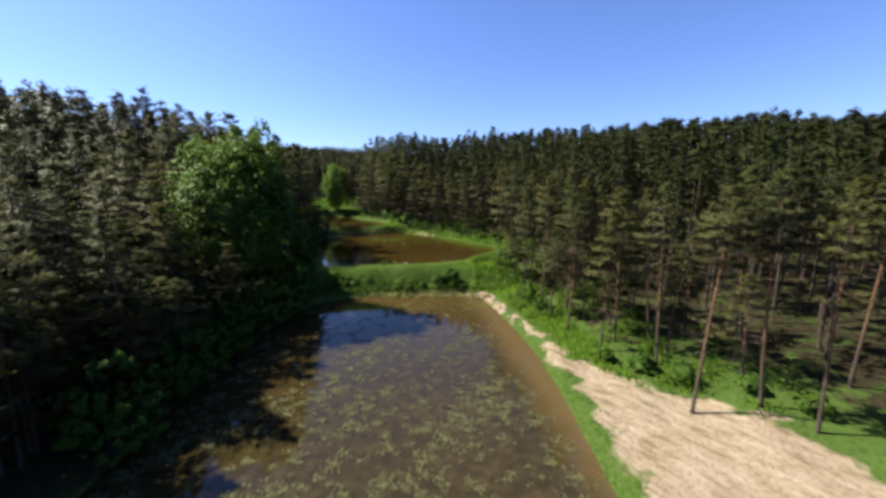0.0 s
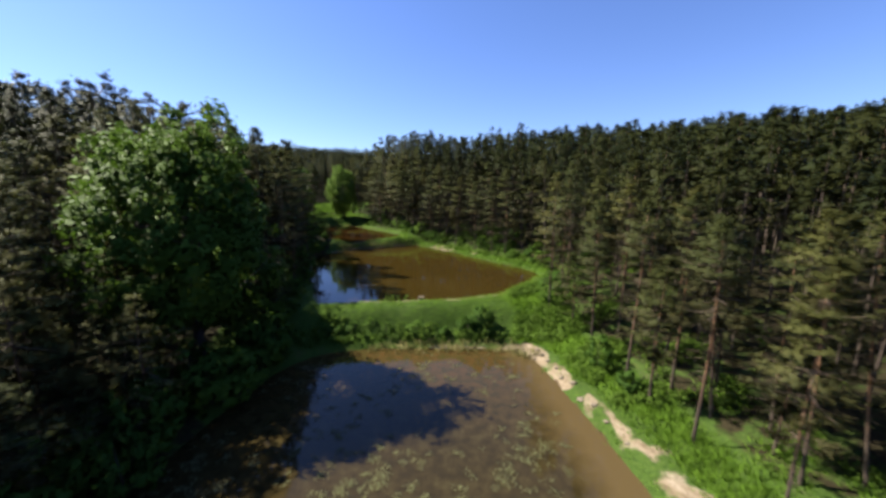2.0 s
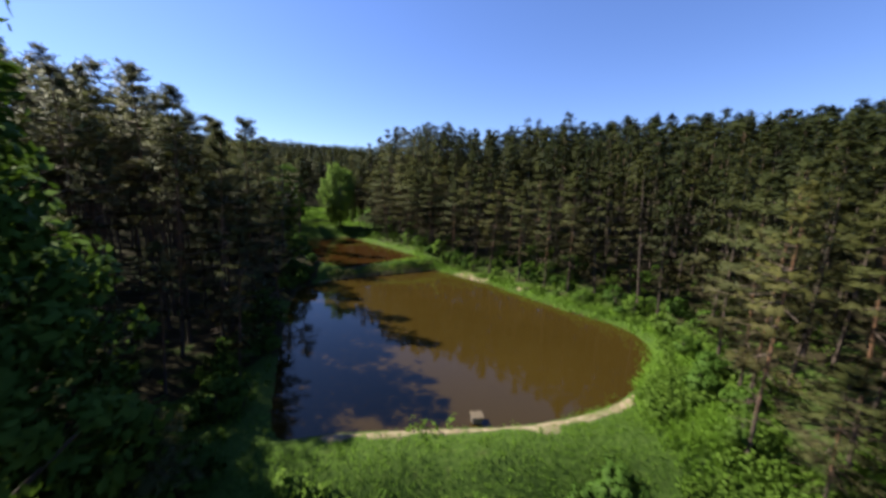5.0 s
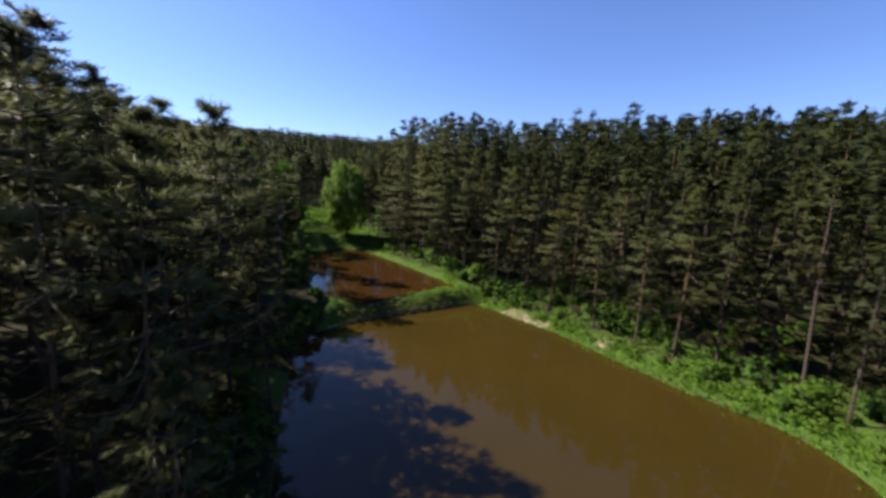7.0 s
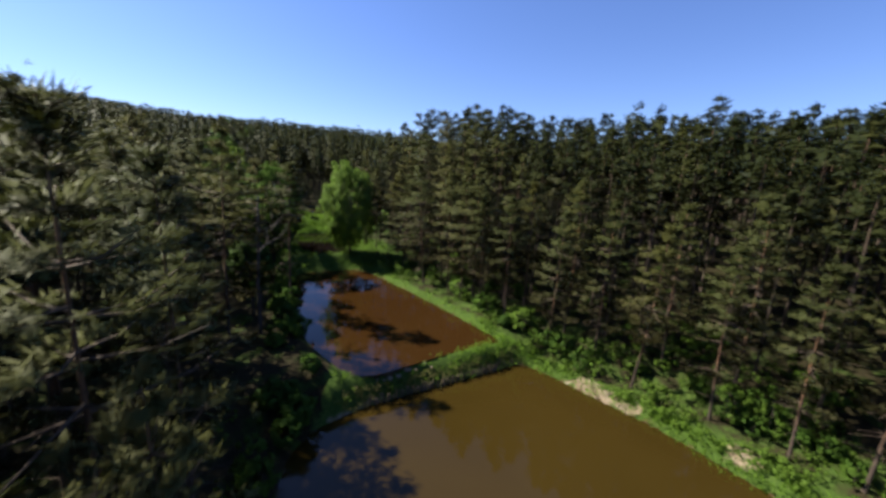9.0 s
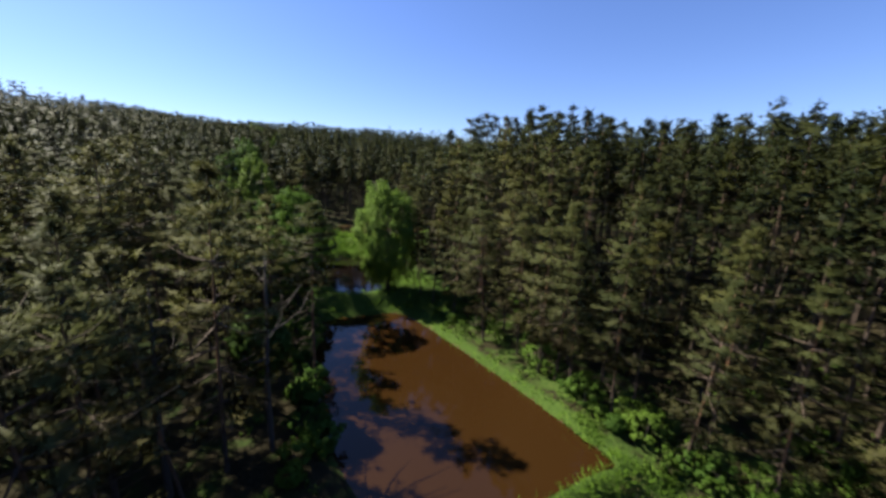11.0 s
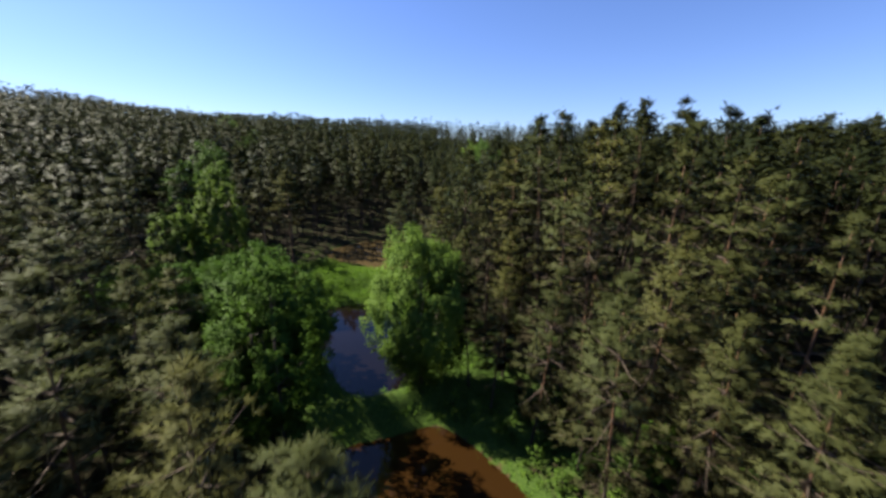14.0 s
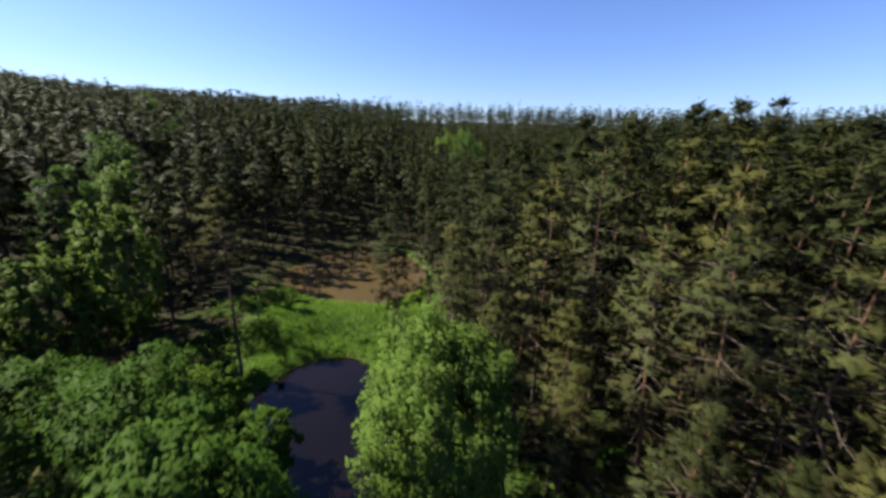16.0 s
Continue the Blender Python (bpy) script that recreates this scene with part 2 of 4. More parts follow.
SAND = smooth([(8.0, -4), (7.8, 11), (8.1, 15), (8.0, 20), (8.0, 22.4), (7.6, 24.6), (7.4, 26.6), (7.7, 26.8), (8.1, 25.0), (8.8, 23.2), (10.0, 21.4), (11.7, 18.8), (13.4, 17), (15.4, 15.9), (15.9, 13.5), (16.6, 11.5), (18, 5), (18, -4)], 1)


def signed(poly, x, y):
    """Distance to the outline, negative inside."""
    a, b = poly, np.roll(poly, -1, 0)
    best, inside = np.full(x.shape, 1e9), np.zeros(x.shape, bool)
    for (ax, ay), (bx, by) in zip(a, b):
        ex, ey = bx - ax, by - ay
        k = np.clip(((x - ax) * ex + (y - ay) * ey) / (ex * ex + ey * ey + 1e-12), 0, 1)
        best = np.minimum(best, (x - ax - k * ex) ** 2 + (y - ay - k * ey) ** 2)
        if ay != by:
            inside ^= ((ay > y) != (by > y)) & (x < (bx - ax) * (y - ay) / (by - ay) + ax)
    return np.where(inside, -1, 1) * np.sqrt(best)


def waves(x, y, size, seed):
    """Smooth unevenness of about the given wavelength, -1 to 1."""
    g = np.random.default_rng(seed)
    out = np.zeros_like(x)
    for _ in range(6):
        a, ph, f = g.uniform(0, 6.283), g.uniform(0, 6.283), 6.283 / (size * g.uniform(0.7, 1.4))
        out += np.sin((x * math.cos(a) + y * math.sin(a)) * f + ph)
    return out / 3.5


def step(a, b, v):
    k = np.clip((v - a) / (b - a), 0, 1)
    return k * k * (3 - 2 * k)


KNOLL = (-235.0, 195.0, 11.0, 55.0)          # wooded hilltop: x, y, height, spread


def plan(x, y):
    """Ground height, distance to water and the distances to each pond."""
    x, y = np.asarray(x, float), np.asarray(y, float)
    d = np.stack([signed(p, x, y) for p in PONDS])
    near = d.min(0)
    w = np.stack([(2.2 ** i) / (np.maximum(d[i], 0.05) ** 3) for i in range(5)])
    level = (w * np.array(POND_LEVELS).reshape(-1, *[1] * x.ndim)).sum(0) / w.sum(0)
    along = np.interp(y + 0.35 * (x + 14) * (y > 60), [0, 38, 44, 74, 78, 94, 98, 112, 118, 140, 400], [0, 0, 2.2, 2.2, 3.7, 3.7, 5.2, 5.2, 7, 7, 9])
    k = step(3, 12, near)
    level = level * (1 - k) + along * k
    dam = (d[1] + d[2] < 3.4) & (y > 62)
    level = np.where(dam, 2.2 + 1.5 * step(0.0, 1.3, d[1]), level)
    out = np.maximum(near, 0)
    side = x - np.interp(y, [0, 40, 55, 75, 95, 110, 140], [0, -4, -4, -13, -27, -35, -36])
    plateau = step(-6, 8, side) * (1 - step(125, 210, y))
    slope = np.interp(out, [0, 2.5, 80, 480, 4000], [0, 0, 9.0, 29.0, 40.0])
    ahead = np.interp(out, [0, 2.5, 30, 480, 4000], [0, 0, 2.2, 24.0, 34.0])
    k = step(-70, -20, x) * step(90, 170, y)
    slope = slope * (1 - k) + ahead * k
    rise = np.where(dam, 0.12, 0.45) * step(0.0, 0.9, out) + slope * (1 - plateau) + plateau * np.interp(out, [0, 2.5, 25, 300, 4000], [0, 0, 2.2, 8.0, 20.0])
    h = level + rise + 0.10 * waves(x, y, 5, 1) * step(0.3, 2, out) + 0.8 * waves(x, y, 45, 2) * step(8, 40, out) + 4.0 * waves(x, y, 260, 3) * step(60, 250, out) + 3.2 * step(190, 300, y) * step(-120, -60, x) + KNOLL[2] * np.exp(-((x - KNOLL[0]) ** 2 + (y - KNOLL[1]) ** 2) / KNOLL[3] ** 2)
    bed = np.select([d[i] < 0 for i in range(5)], [POND_LEVELS[i] - 0.9 * step(0, 2.2, -d[i]) - 0.08 for i in range(5)], h)
    return np.where(near < 0, bed, h), near, d


def height(x, y):
    return float(plan(np.array([x]), np.array([y]))[0][0])


# ---- mesh helpers ----
def mesh_soup(name, soup, mat, second=None, index=None, tone=None, age=None):
    """A mesh from separate triangles and their soft normals, (n, 3, 3) each, with one material or two, and a tone for each triangle."""
    tris, soft = np.array(soup[0], np.float32), np.array(soup[1], np.float32)
    flip = (np.cross(tris[:, 1] - tris[:, 0], tris[:, 2] - tris[:, 0]) * soft.mean(1)).sum(1) < 0
    tris[flip] = tris[flip][:, (0, 2, 1)]
    soft[flip] = soft[flip][:, (0, 2, 1)]
    tris = np.ascontiguousarray(tris, np.float32)
    k = len(tris)
    me = bpy.data.meshes.new(name)
    me.vertices.add(3 * k)
    me.vertices.foreach_set("co", tris.reshape(-1))
    me.loops.add(3 * k)
    me.loops.foreach_set("vertex_index", np.arange(3 * k, dtype=np.int32))
    me.polygons.add(k)
    me.polygons.foreach_set("loop_start", np.arange(0, 3 * k, 3, dtype=np.int32))
    me.materials.append(mat)
    if second:
        me.materials.append(second)
        me.polygons.foreach_set("material_index", np.asarray(index, np.int32))
    if tone is not None:
        me.attributes.new("tone", "FLOAT", "FACE").data.foreach_set("value", np.asarray(tone, np.float32))
    if age is not None:
        me.attributes.new("age", "FLOAT", "FACE").data.foreach_set("value", np.asarray(age, np.float32))
    me.update(calc_edges=True)
    me.attributes.new("custom_normal", "FLOAT_VECTOR", "POINT").data.foreach_set("vector", np.ascontiguousarray(soft, np.float32).reshape(-1))
    return me


def mesh_tubes(name, tubes, mat, sides=7):
    """Tapered, bent tubes joined in one mesh; each tube is a list of (point, radius)."""
    verts, faces = [], []
    for tube in tubes:
        base = len(verts)
        pts = [Vector(p) for p, _ in tube]
        for i, (p, r) in enumerate(tube):
            way = (pts[min(i + 1, len(pts) - 1)] - pts[max(i - 1, 0)]).normalized()
            u = way.orthogonal().normalized()
            v = way.cross(u)
            for s in range(sides):
                a = 6.2832 * s / sides
                verts.append(Vector(p) + (u * math.cos(a) + v * math.sin(a)) * r)
        for i in range(len(tube) - 1):
            for s in range(sides):
                a, b = base + i * sides + s, base + i * sides + (s + 1) % sides
                faces.append((a, b, b + sides, a + sides))
        faces.append(tuple(base + (len(tube) - 1) * sides + s for s in range(sides)))
    me = bpy.data.meshes.new(name)
    me.from_pydata([tuple(v) for v in verts], [], faces)
    me.polygons.foreach_set("use_smooth", [True] * len(me.polygons))
    me.materials.append(mat)
    return me


def part(name, me, parent, label=""):
    ob = new(name, me)
    ob.parent = parent
    return tagged(ob, label)


def puffed(tris, centres, sizes, up):
    """Soft normals, as of a puff round each centre."""
    n = (tris - centres[:, None]) / sizes[:, None] + np.array([0, 0, up])
    return n / (np.linalg.norm(n, axis=2, keepdims=True) + 1e-9)


def sprays(centres, sizes, count, length, width, lift, flat, g, face=0.0, up=0.35, sweep=None):
    """Sprays of narrow blades round each centre: an array of triangles. lift: how far they point up; flat: the spray's flatness."""
    n = len(centres)
    c = np.repeat(np.asarray(centres, float), count, 0)
    s = np.repeat(np.asarray(sizes, float), count)[:, None]
    off = g.normal(size=(n * count, 3))
    off /= np.linalg.norm(off, axis=1, keepdims=True)
    way = off + g.normal(scale=0.35, size=off.shape) + np.array([0, 0, lift])
    if sweep is not None:
        way = 0.55 * way + np.repeat(np.asarray(sweep, float), count, 0)
    way /= np.linalg.norm(way, axis=1, keepdims=True)
    flat = np.repeat(np.broadcast_to(np.asarray(flat, float), (n,)), count)
    off *= g.uniform(0.15, 0.75, (n * count, 1)) * np.stack([flat * 0 + 1, flat * 0 + 1, flat], 1)
    side = np.cross(way, g.normal(scale=0.75, size=way.shape) + np.array([0, 0, face]))
    side /= np.linalg.norm(side, axis=1, keepdims=True) + 1e-9
    b = c + off * s
    ln = length * s * g.uniform(0.7, 1.3, s.shape)
    wd = width * s * g.uniform(0.7, 1.3, s.shape)
    tris = np.stack([b - side * wd, b + side * wd, b + way * ln], 1)
    return tris, puffed(tris, c, s, up)


def clumps(centres, sizes, rim, g, outward, up=0.15):
    """Ragged star-shaped pads of needles, rim triangles each, tilted up and outward."""
    n = len(centres)
    c, s = np.asarray(centres, float), np.asarray(sizes, float)[:, None]
    nrm = np.asarray(outward, float) * np.array([0.55, 0.55, 0.2]) + np.array([0, 0, 0.75]) + g.normal(scale=0.28, size=(n, 3))
    nrm /= np.linalg.norm(nrm, axis=1, keepdims=True)
    u = np.cross(nrm, g.normal(size=nrm.shape))
    u /= np.linalg.norm(u, axis=1, keepdims=True) + 1e-9
    v = np.cross(nrm, u)
    ring = []
    for i in range(2 * rim):
        a = 6.2832 * (i + g.uniform(-0.3, 0.3, (n, 1))) / (2 * rim)
        r = s * (g.uniform(0.75, 1.15, (n, 1)) if i % 2 else g.uniform(0.28, 0.5, (n, 1)))
        ring.append(c + (u * np.cos(a) + v * np.sin(a)) * r - nrm * 0.16 * r + np.array([0, 0, 1]) * g.normal(scale=0.05, size=(n, 1)) * s)
    top = c + nrm * 0.10 * s
    tris = np.concatenate([np.stack([top, ring[2 * i], ring[2 * i + 1]], 1) for i in range(rim)] + [np.stack([top, ring[2 * i + 1], ring[(2 * i + 2) % (2 * rim)]], 1) for i in range(rim)])
    return tris, puffed(tris, np.tile(c, (2 * rim, 1)), np.tile(s, (2 * rim, 1)), up)


def leaves(centres, sizes, count, leaf, lift, g, spread=1.0, droop=0.0):
    """Clumps of diamond leaves, two triangles each, that share an edge."""
    n = len(centres)
    c = np.repeat(np.asarray(centres, float), count, 0)
    s = np.repeat(np.asarray(sizes, float), count)[:, None]
    off = g.normal(size=(n * count, 3))
    off /= np.linalg.norm(off, axis=1, keepdims=True)
    p = c + off * s * spread * g.uniform(0.35, 1.0, s.shape) ** 0.7
    p[:, 2] -= droop * g.uniform(0, 1, len(p)) ** 2
    nrm = off * 0.6 + g.normal(scale=0.55, size=off.shape) + np.array([0, 0, lift])
    nrm /= np.linalg.norm(nrm, axis=1, keepdims=True)
    u = np.cross(nrm, g.normal(size=nrm.shape))
    u /= np.linalg.norm(u, axis=1, keepdims=True) + 1e-9
    v = np.cross(nrm, u)
    k = leaf * g.uniform(0.7, 1.35, (n * count, 1))
    a, b, d, e = p - u * k, p + v * k * 0.55, p + u * k, p - v * k * 0.55
    tris = np.concatenate([np.stack([a, b, d], 1), np.stack([a, d, e], 1)])
    return tris, puffed(tris, np.concatenate([c, c]), np.concatenate([s, s]), 0.35)


# ---- ground: one sheet to the horizon ----
def graded(lo, hi, fine, far_lo, far_hi):
    mid = list(np.arange(lo, hi + 1e-6, fine))
    s, v = fine, mid[-1]
    while v < far_hi:
        s *= 1.13
        v += s
        mid.append(v)
    s, v = fine, mid[0]
    while v > far_lo:
        s *= 1.13
        v -= s
        mid.insert(0, v)
    return np.array(mid)


def build_ground():
    gx, gy = graded(-58, 26, 0.5, -3500, 3500), graded(2, 140, 0.5, -3000, 4200)
    X, Y = np.meshgrid(gx, gy)
    h, near, d = plan(X, Y)
    r, c = X.shape
    idx = np.arange(r * c).reshape(r, c)
    quads = np.stack([idx[:-1, :-1], idx[:-1, 1:], idx[1:, 1:], idx[1:, :-1]], -1).reshape(-1, 4)
    me = bpy.data.meshes.new("ground")
    me.vertices.add(r * c)
    me.vertices.foreach_set("co", np.stack([X, Y, h], -1).astype(np.float32).reshape(-1))
    me.loops.add(4 * len(quads))
    me.loops.foreach_set("vertex_index", quads.astype(np.int32).reshape(-1))
    me.polygons.add(len(quads))
    me.polygons.foreach_set("loop_start", np.arange(0, 4 * len(quads), 4, dtype=np.int32))
    me.update(calc_edges=True)
    me.polygons.foreach_set("use_smooth", np.ones(len(quads), bool))
    second = np.sort(d, 0)[1]
    right = X > np.interp(Y, [0, 40, 55, 75, 95, 110, 140], [0, -4, -4, -13, -27, -35, -36])
    meadow = np.clip(1.15 - (near - np.where(right, np.interp(Y, [0, 40, 55, 62, 70, 76], [4.0, 4.0, 2.4, 1.6, 0.2, -0.6]), -1.6)) / 2.5, 0, 1)
    meadow = np.maximum(meadow, np.clip(1.3 - (near + second - np.where((Y > 60) & (Y < 92), 2.2, 11)) / np.where((Y > 60) & (Y < 92), 1.5, 4), 0, 1))
    meadow = np.maximum(meadow, np.where(right & (Y < 50), np.interp(Y, [20, 27], [0.72, 0.45]) * np.clip(1.9 - near / 11, 0, 1), 0))
    meadow = np.maximum(meadow, np.where(right & (Y > 50) & (Y < 112), 0.5 * np.clip(2.0 - near / 6, 0, 1), 0))
    sand = np.clip(0.55 - signed(SAND, X, Y) / 2.2, 0, 1)
    rim = np.clip(1.0 - np.abs(near - 0.25) / 0.7, 0, 1) * np.where(right, 0.62, 0.3)
    worn = np.clip(0.75 + 0.5 * waves(X, Y, 3.0, 41), 0.2, 1.2)
    sand = np.clip(sand + 0.30 * waves(X, Y, 1.9, 42) * (sand > 0.02), 0, 1)
    sand = np.maximum(sand, np.where(right & (Y > 24) & (Y < 39), rim * worn, rim * 0.55))
    # worn footpath along the first dam, beside the second pond
    sand = np.maximum(sand, np.where((Y < 50) & (X > -12.5) & (X < 4.5), np.clip(1.25 - np.abs(d[1] - 0.65) / 0.6, 0, 1) * np.clip(worn, 0.55, 1), 0))
    for px, py in ((-8.2, 41.3), (-1.6, 42.6)):
        sand = np.maximum(sand, np.clip(1.0 - np.hypot((X - px) / 1.3, (Y - py) / 0.4), 0, 1) * 0.8)
    thin = np.where(right & (Y > 22) & (Y < 33), np.clip(1.0 - np.abs(near - 1.0) / 0.6, 0, 1) * np.clip(worn, 0.3, 1), 0)
    sand = np.maximum(sand, thin)
    edge = np.where(right & (((Y > 70) & (Y < 73.6)) | ((Y > 32.5) & (Y < 39))), np.clip(1.25 - np.abs(near - 0.5) / 0.8, 0, 1) * np.clip(worn + 0.2, 0.6, 1.2), 0)
    sand = np.maximum(np.maximum(sand, edge), np.clip(1.4 - np.hypot(X - 1.9, Y - 66.6) / 0.9, 0, 1))
    mud = np.clip(0.5 - near / 0.25, 0, 1)
    dam = (d[1] + d[2] < 3.0) & (Y > 66)
    sand = np.where(dam, np.where(d[1] < 0.35, 0.5, 0.12), sand)
    meadow = np.where(dam, 1.0, meadow)
    for name, v in (("meadow", meadow), ("sand", sand), ("mud", mud)):
        me.attributes.new(name, "FLOAT", "POINT").data.foreach_set("value", v.astype(np.float32).reshape(-1))
    me.materials.append(GROUND)
    tagged(new("ground", me), "forest valley floor of grass, needle litter and sand", "ground", kind="structure")


build_ground()

WATERS = [
    (water_material("weedy_water", (0.0256, 0.0183, 0.00695), (0.0366, 0.0242, 0.00877), 0.55), "shallow clear brown pond water full of water weed"),
    (water_material("ochre_water", (0.0242, 0.0154, 0.00309), (0.0285, 0.0183, 0.00385)), "still ochre-brown turbid pond water"),
    (water_material("russet_water", (0.022, 0.00991, 0.00272), (0.0256, 0.0121, 0.00347)), "still russet-brown turbid pond water"),
    # brown water darkened: tree shade and dark tree reflections put into its colour
    (water_material("shade_dark_water", (0.0035, 0.0026, 0.0024), (0.0060, 0.0038, 0.0030)), "brown pond water beside a willow, darkened for tree shade"),
    (water_material("tan_water", (0.058, 0.0415, 0.0185), (0.067, 0.0480, 0.0217)), "still tan-brown turbid pond water"),
]
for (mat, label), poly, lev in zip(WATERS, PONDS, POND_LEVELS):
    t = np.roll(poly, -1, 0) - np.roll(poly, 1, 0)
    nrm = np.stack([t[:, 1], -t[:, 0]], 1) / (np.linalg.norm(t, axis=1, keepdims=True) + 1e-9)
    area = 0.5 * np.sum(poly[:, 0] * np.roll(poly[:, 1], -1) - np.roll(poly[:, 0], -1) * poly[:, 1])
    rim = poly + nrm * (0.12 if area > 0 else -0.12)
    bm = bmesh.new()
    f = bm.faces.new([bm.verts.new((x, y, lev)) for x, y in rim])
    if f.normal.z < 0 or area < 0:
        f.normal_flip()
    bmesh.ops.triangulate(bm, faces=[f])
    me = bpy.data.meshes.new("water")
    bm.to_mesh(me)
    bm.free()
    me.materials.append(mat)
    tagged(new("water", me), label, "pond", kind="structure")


# ---- pines ----
def pine_shape(tall, crown_from, reach, whorls, per, tufts, blades, size, g, spray=(0.46, 0.135), dead_twigs=20, calm=0.0, rim=5, pad=0.62, leader=11):
    """Trunk tube, branch tubes and needle triangles of a Scots pine."""
    bend = g.uniform(-0.35, 0.35, 4)

    def axis(k):
        return Vector((bend[0] * math.sin(2.2 * k) + bend[1] * k * k, bend[2] * math.sin(2.5 * k) + bend[3] * k * k, tall * k))
    r0 = 0.0072 * tall
    trunk = [(axis(0) - Vector((0, 0, 0.5)), r0 * 1.5), (axis(0.015), r0 * 1.12)] + [(axis(k), r0 * (1 - 0.88 * k)) for k in np.linspace(0.08, 0.97, 8)]
    branches, cen, siz, flats, sweep = [], [], [], [], []
    for i in range(whorls):
        k = (i + g.uniform(-0.25, 0.25)) / max(whorls - 1, 1)
        k = min(max(k, 0.0), 1.0)
        z = crown_from + (0.965 - crown_from) * k ** 0.85
        turn = g.uniform(0, 6.28)
        thin = g.uniform(0.72, 1.22)
        # ovate crown, widest at a third of its height, drawn out to a point
        long = reach * min(1.0, 0.62 + 1.25 * k) * (1.0 - 0.93 * k ** 1.5)
        for j in range(per):
            if k < 0.3 and g.uniform() < 0.28:
                continue
            a = turn + 6.2832 * j / per + g.uniform(-0.4, 0.4)
            ln = max(long * thin * g.uniform(0.55, 1.4), 0.22)
            up = (-0.10 + 0.85 * k ** 1.6) * ln + g.uniform(-0.12, 0.12) * ln
            p0 = axis(min(z + g.uniform(-0.014, 0.014), 0.985))
            out = Vector((math.cos(a), math.sin(a), 0))
            tip = p0 + out * ln + Vector((0, 0, up))
            midp = p0.lerp(tip, 0.55) + Vector((0, 0, -0.09 * ln))
            branches.append([(p0, 0.028 + 0.010 * ln), (midp, 0.02), (tip, 0.008)])
            for q in range(tufts):
                u = 0.26 + 0.74 * (q + g.uniform(0.2, 0.95)) / tufts
                c = p0.lerp(midp, u / 0.55) if u < 0.55 else midp.lerp(tip, (u - 0.55) / 0.45)
                wide = (0.10 + 0.34 * math.sin(2.6 * u)) * min(ln, 2.0) / 1.5
                off = g.normal() * wide
                way = out + Vector((-out.y, out.x, 0)) * (0.9 * off / max(wide, 0.05)) * 0.6 + Vector((0, 0, 0.10 + 0.7 * k * k))
                cen.append((c.x - out.y * off, c.y + out.x * off, c.z + g.uniform(-0.03, 0.08) - 0.10 * abs(off)))
                siz.append(size * g.uniform(0.7, 1.25) * (1.0 - 0.42 * k))
                flats.append(0.16 + 0.45 * k * k)
                sweep.append(tuple(way.normalized()))
    top = axis(0.985)
    for q in range(leader):
        drop, swing = 0.22 - 0.24 * q, 0.03 + 0.05 * q
        cen.append((top.x + g.normal() * swing, top.y + g.normal() * swing, top.z + drop))
        siz.append(size * min(0.12 + 0.075 * q, 0.62))
        flats.append(0.9 - 0.05 * q)
        sweep.append((0.1 * q * g.normal(), 0.1 * q * g.normal(), 1.2 - 0.08 * q))
    for q in range(dead_twigs):
        z = crown_from * (1.08 - 0.66 * g.uniform() ** 1.3)
        a, ln = g.uniform(0, 6.28), g.uniform(0.4, 1.7)
        p0 = axis(z)
        branches.append([(p0, 0.018), (p0 + Vector((math.cos(a) * ln, math.sin(a) * ln, g.uniform(-0.3, 0.15))), 0.006)])
    tris, soft = sprays(cen, siz, blades, spray[0], spray[1], 0.20, flats, g, 0.5, up=0.15, sweep=sweep)
    pads, pad_soft = clumps(cen, np.array(siz) * pad, rim, g, sweep)
    tris, soft = np.concatenate([tris, pads]), np.concatenate([soft, pad_soft])
    out = tris - np.array([0, 0, tall * (crown_from + 0.25 * (1 - crown_from))])
    out[..., 2] = out[..., 2] * 0.45 + 0.05 + 0.25 * calm
    out /= np.linalg.norm(out, axis=2, keepdims=True) + 1e-9
    facet = np.cross(tris[:, 1] - tris[:, 0], tris[:, 2] - tris[:, 0])
    facet /= np.linalg.norm(facet, axis=1, keepdims=True) + 1e-9
    facet *= np.where((facet * (soft + out).mean(1)).sum(1, keepdims=True) < 0, -1, 1)
    soft = (1 - calm) * (soft * 0.26 + facet[:, None] * 0.12) + out * 0.80
    return trunk, branches, (tris, soft / (np.linalg.norm(soft, axis=2, keepdims=True) + 1e-9))


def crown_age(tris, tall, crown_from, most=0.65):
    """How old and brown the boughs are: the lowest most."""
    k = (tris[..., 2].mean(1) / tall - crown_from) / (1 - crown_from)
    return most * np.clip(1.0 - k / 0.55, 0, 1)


def pine_kind(label, *args):
    """A pine to be copied: an Empty with trunk, branchwork and crown."""
    trunk, branches, needles = pine_shape(*args)
    e = tagged(new("pine_tree"), label, "pine tree", "pines of the forest")
    tr = part("trunk", mesh_tubes("trunk", [trunk], PINE_BARK, 7), e, "bare orange-brown upper trunk over grey bark")
    part("branchwork", mesh_tubes("branchwork", branches, TWIG, 3), tr, "thin dead and living brown twigs")["kind"] = "stuff"
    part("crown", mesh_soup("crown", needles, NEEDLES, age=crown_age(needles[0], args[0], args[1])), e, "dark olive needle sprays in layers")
    return e


TWIG = plain_material("pine_twig", (0.042, 0.029, 0.020), (0.080, 0.054, 0.038), 12, 0.9)
_g = np.random.default_rng
TALL = "tall Scots pine with bare trunk and layered dark crown"
LOW = "bushy Scots pine with needled boughs low down its trunk"


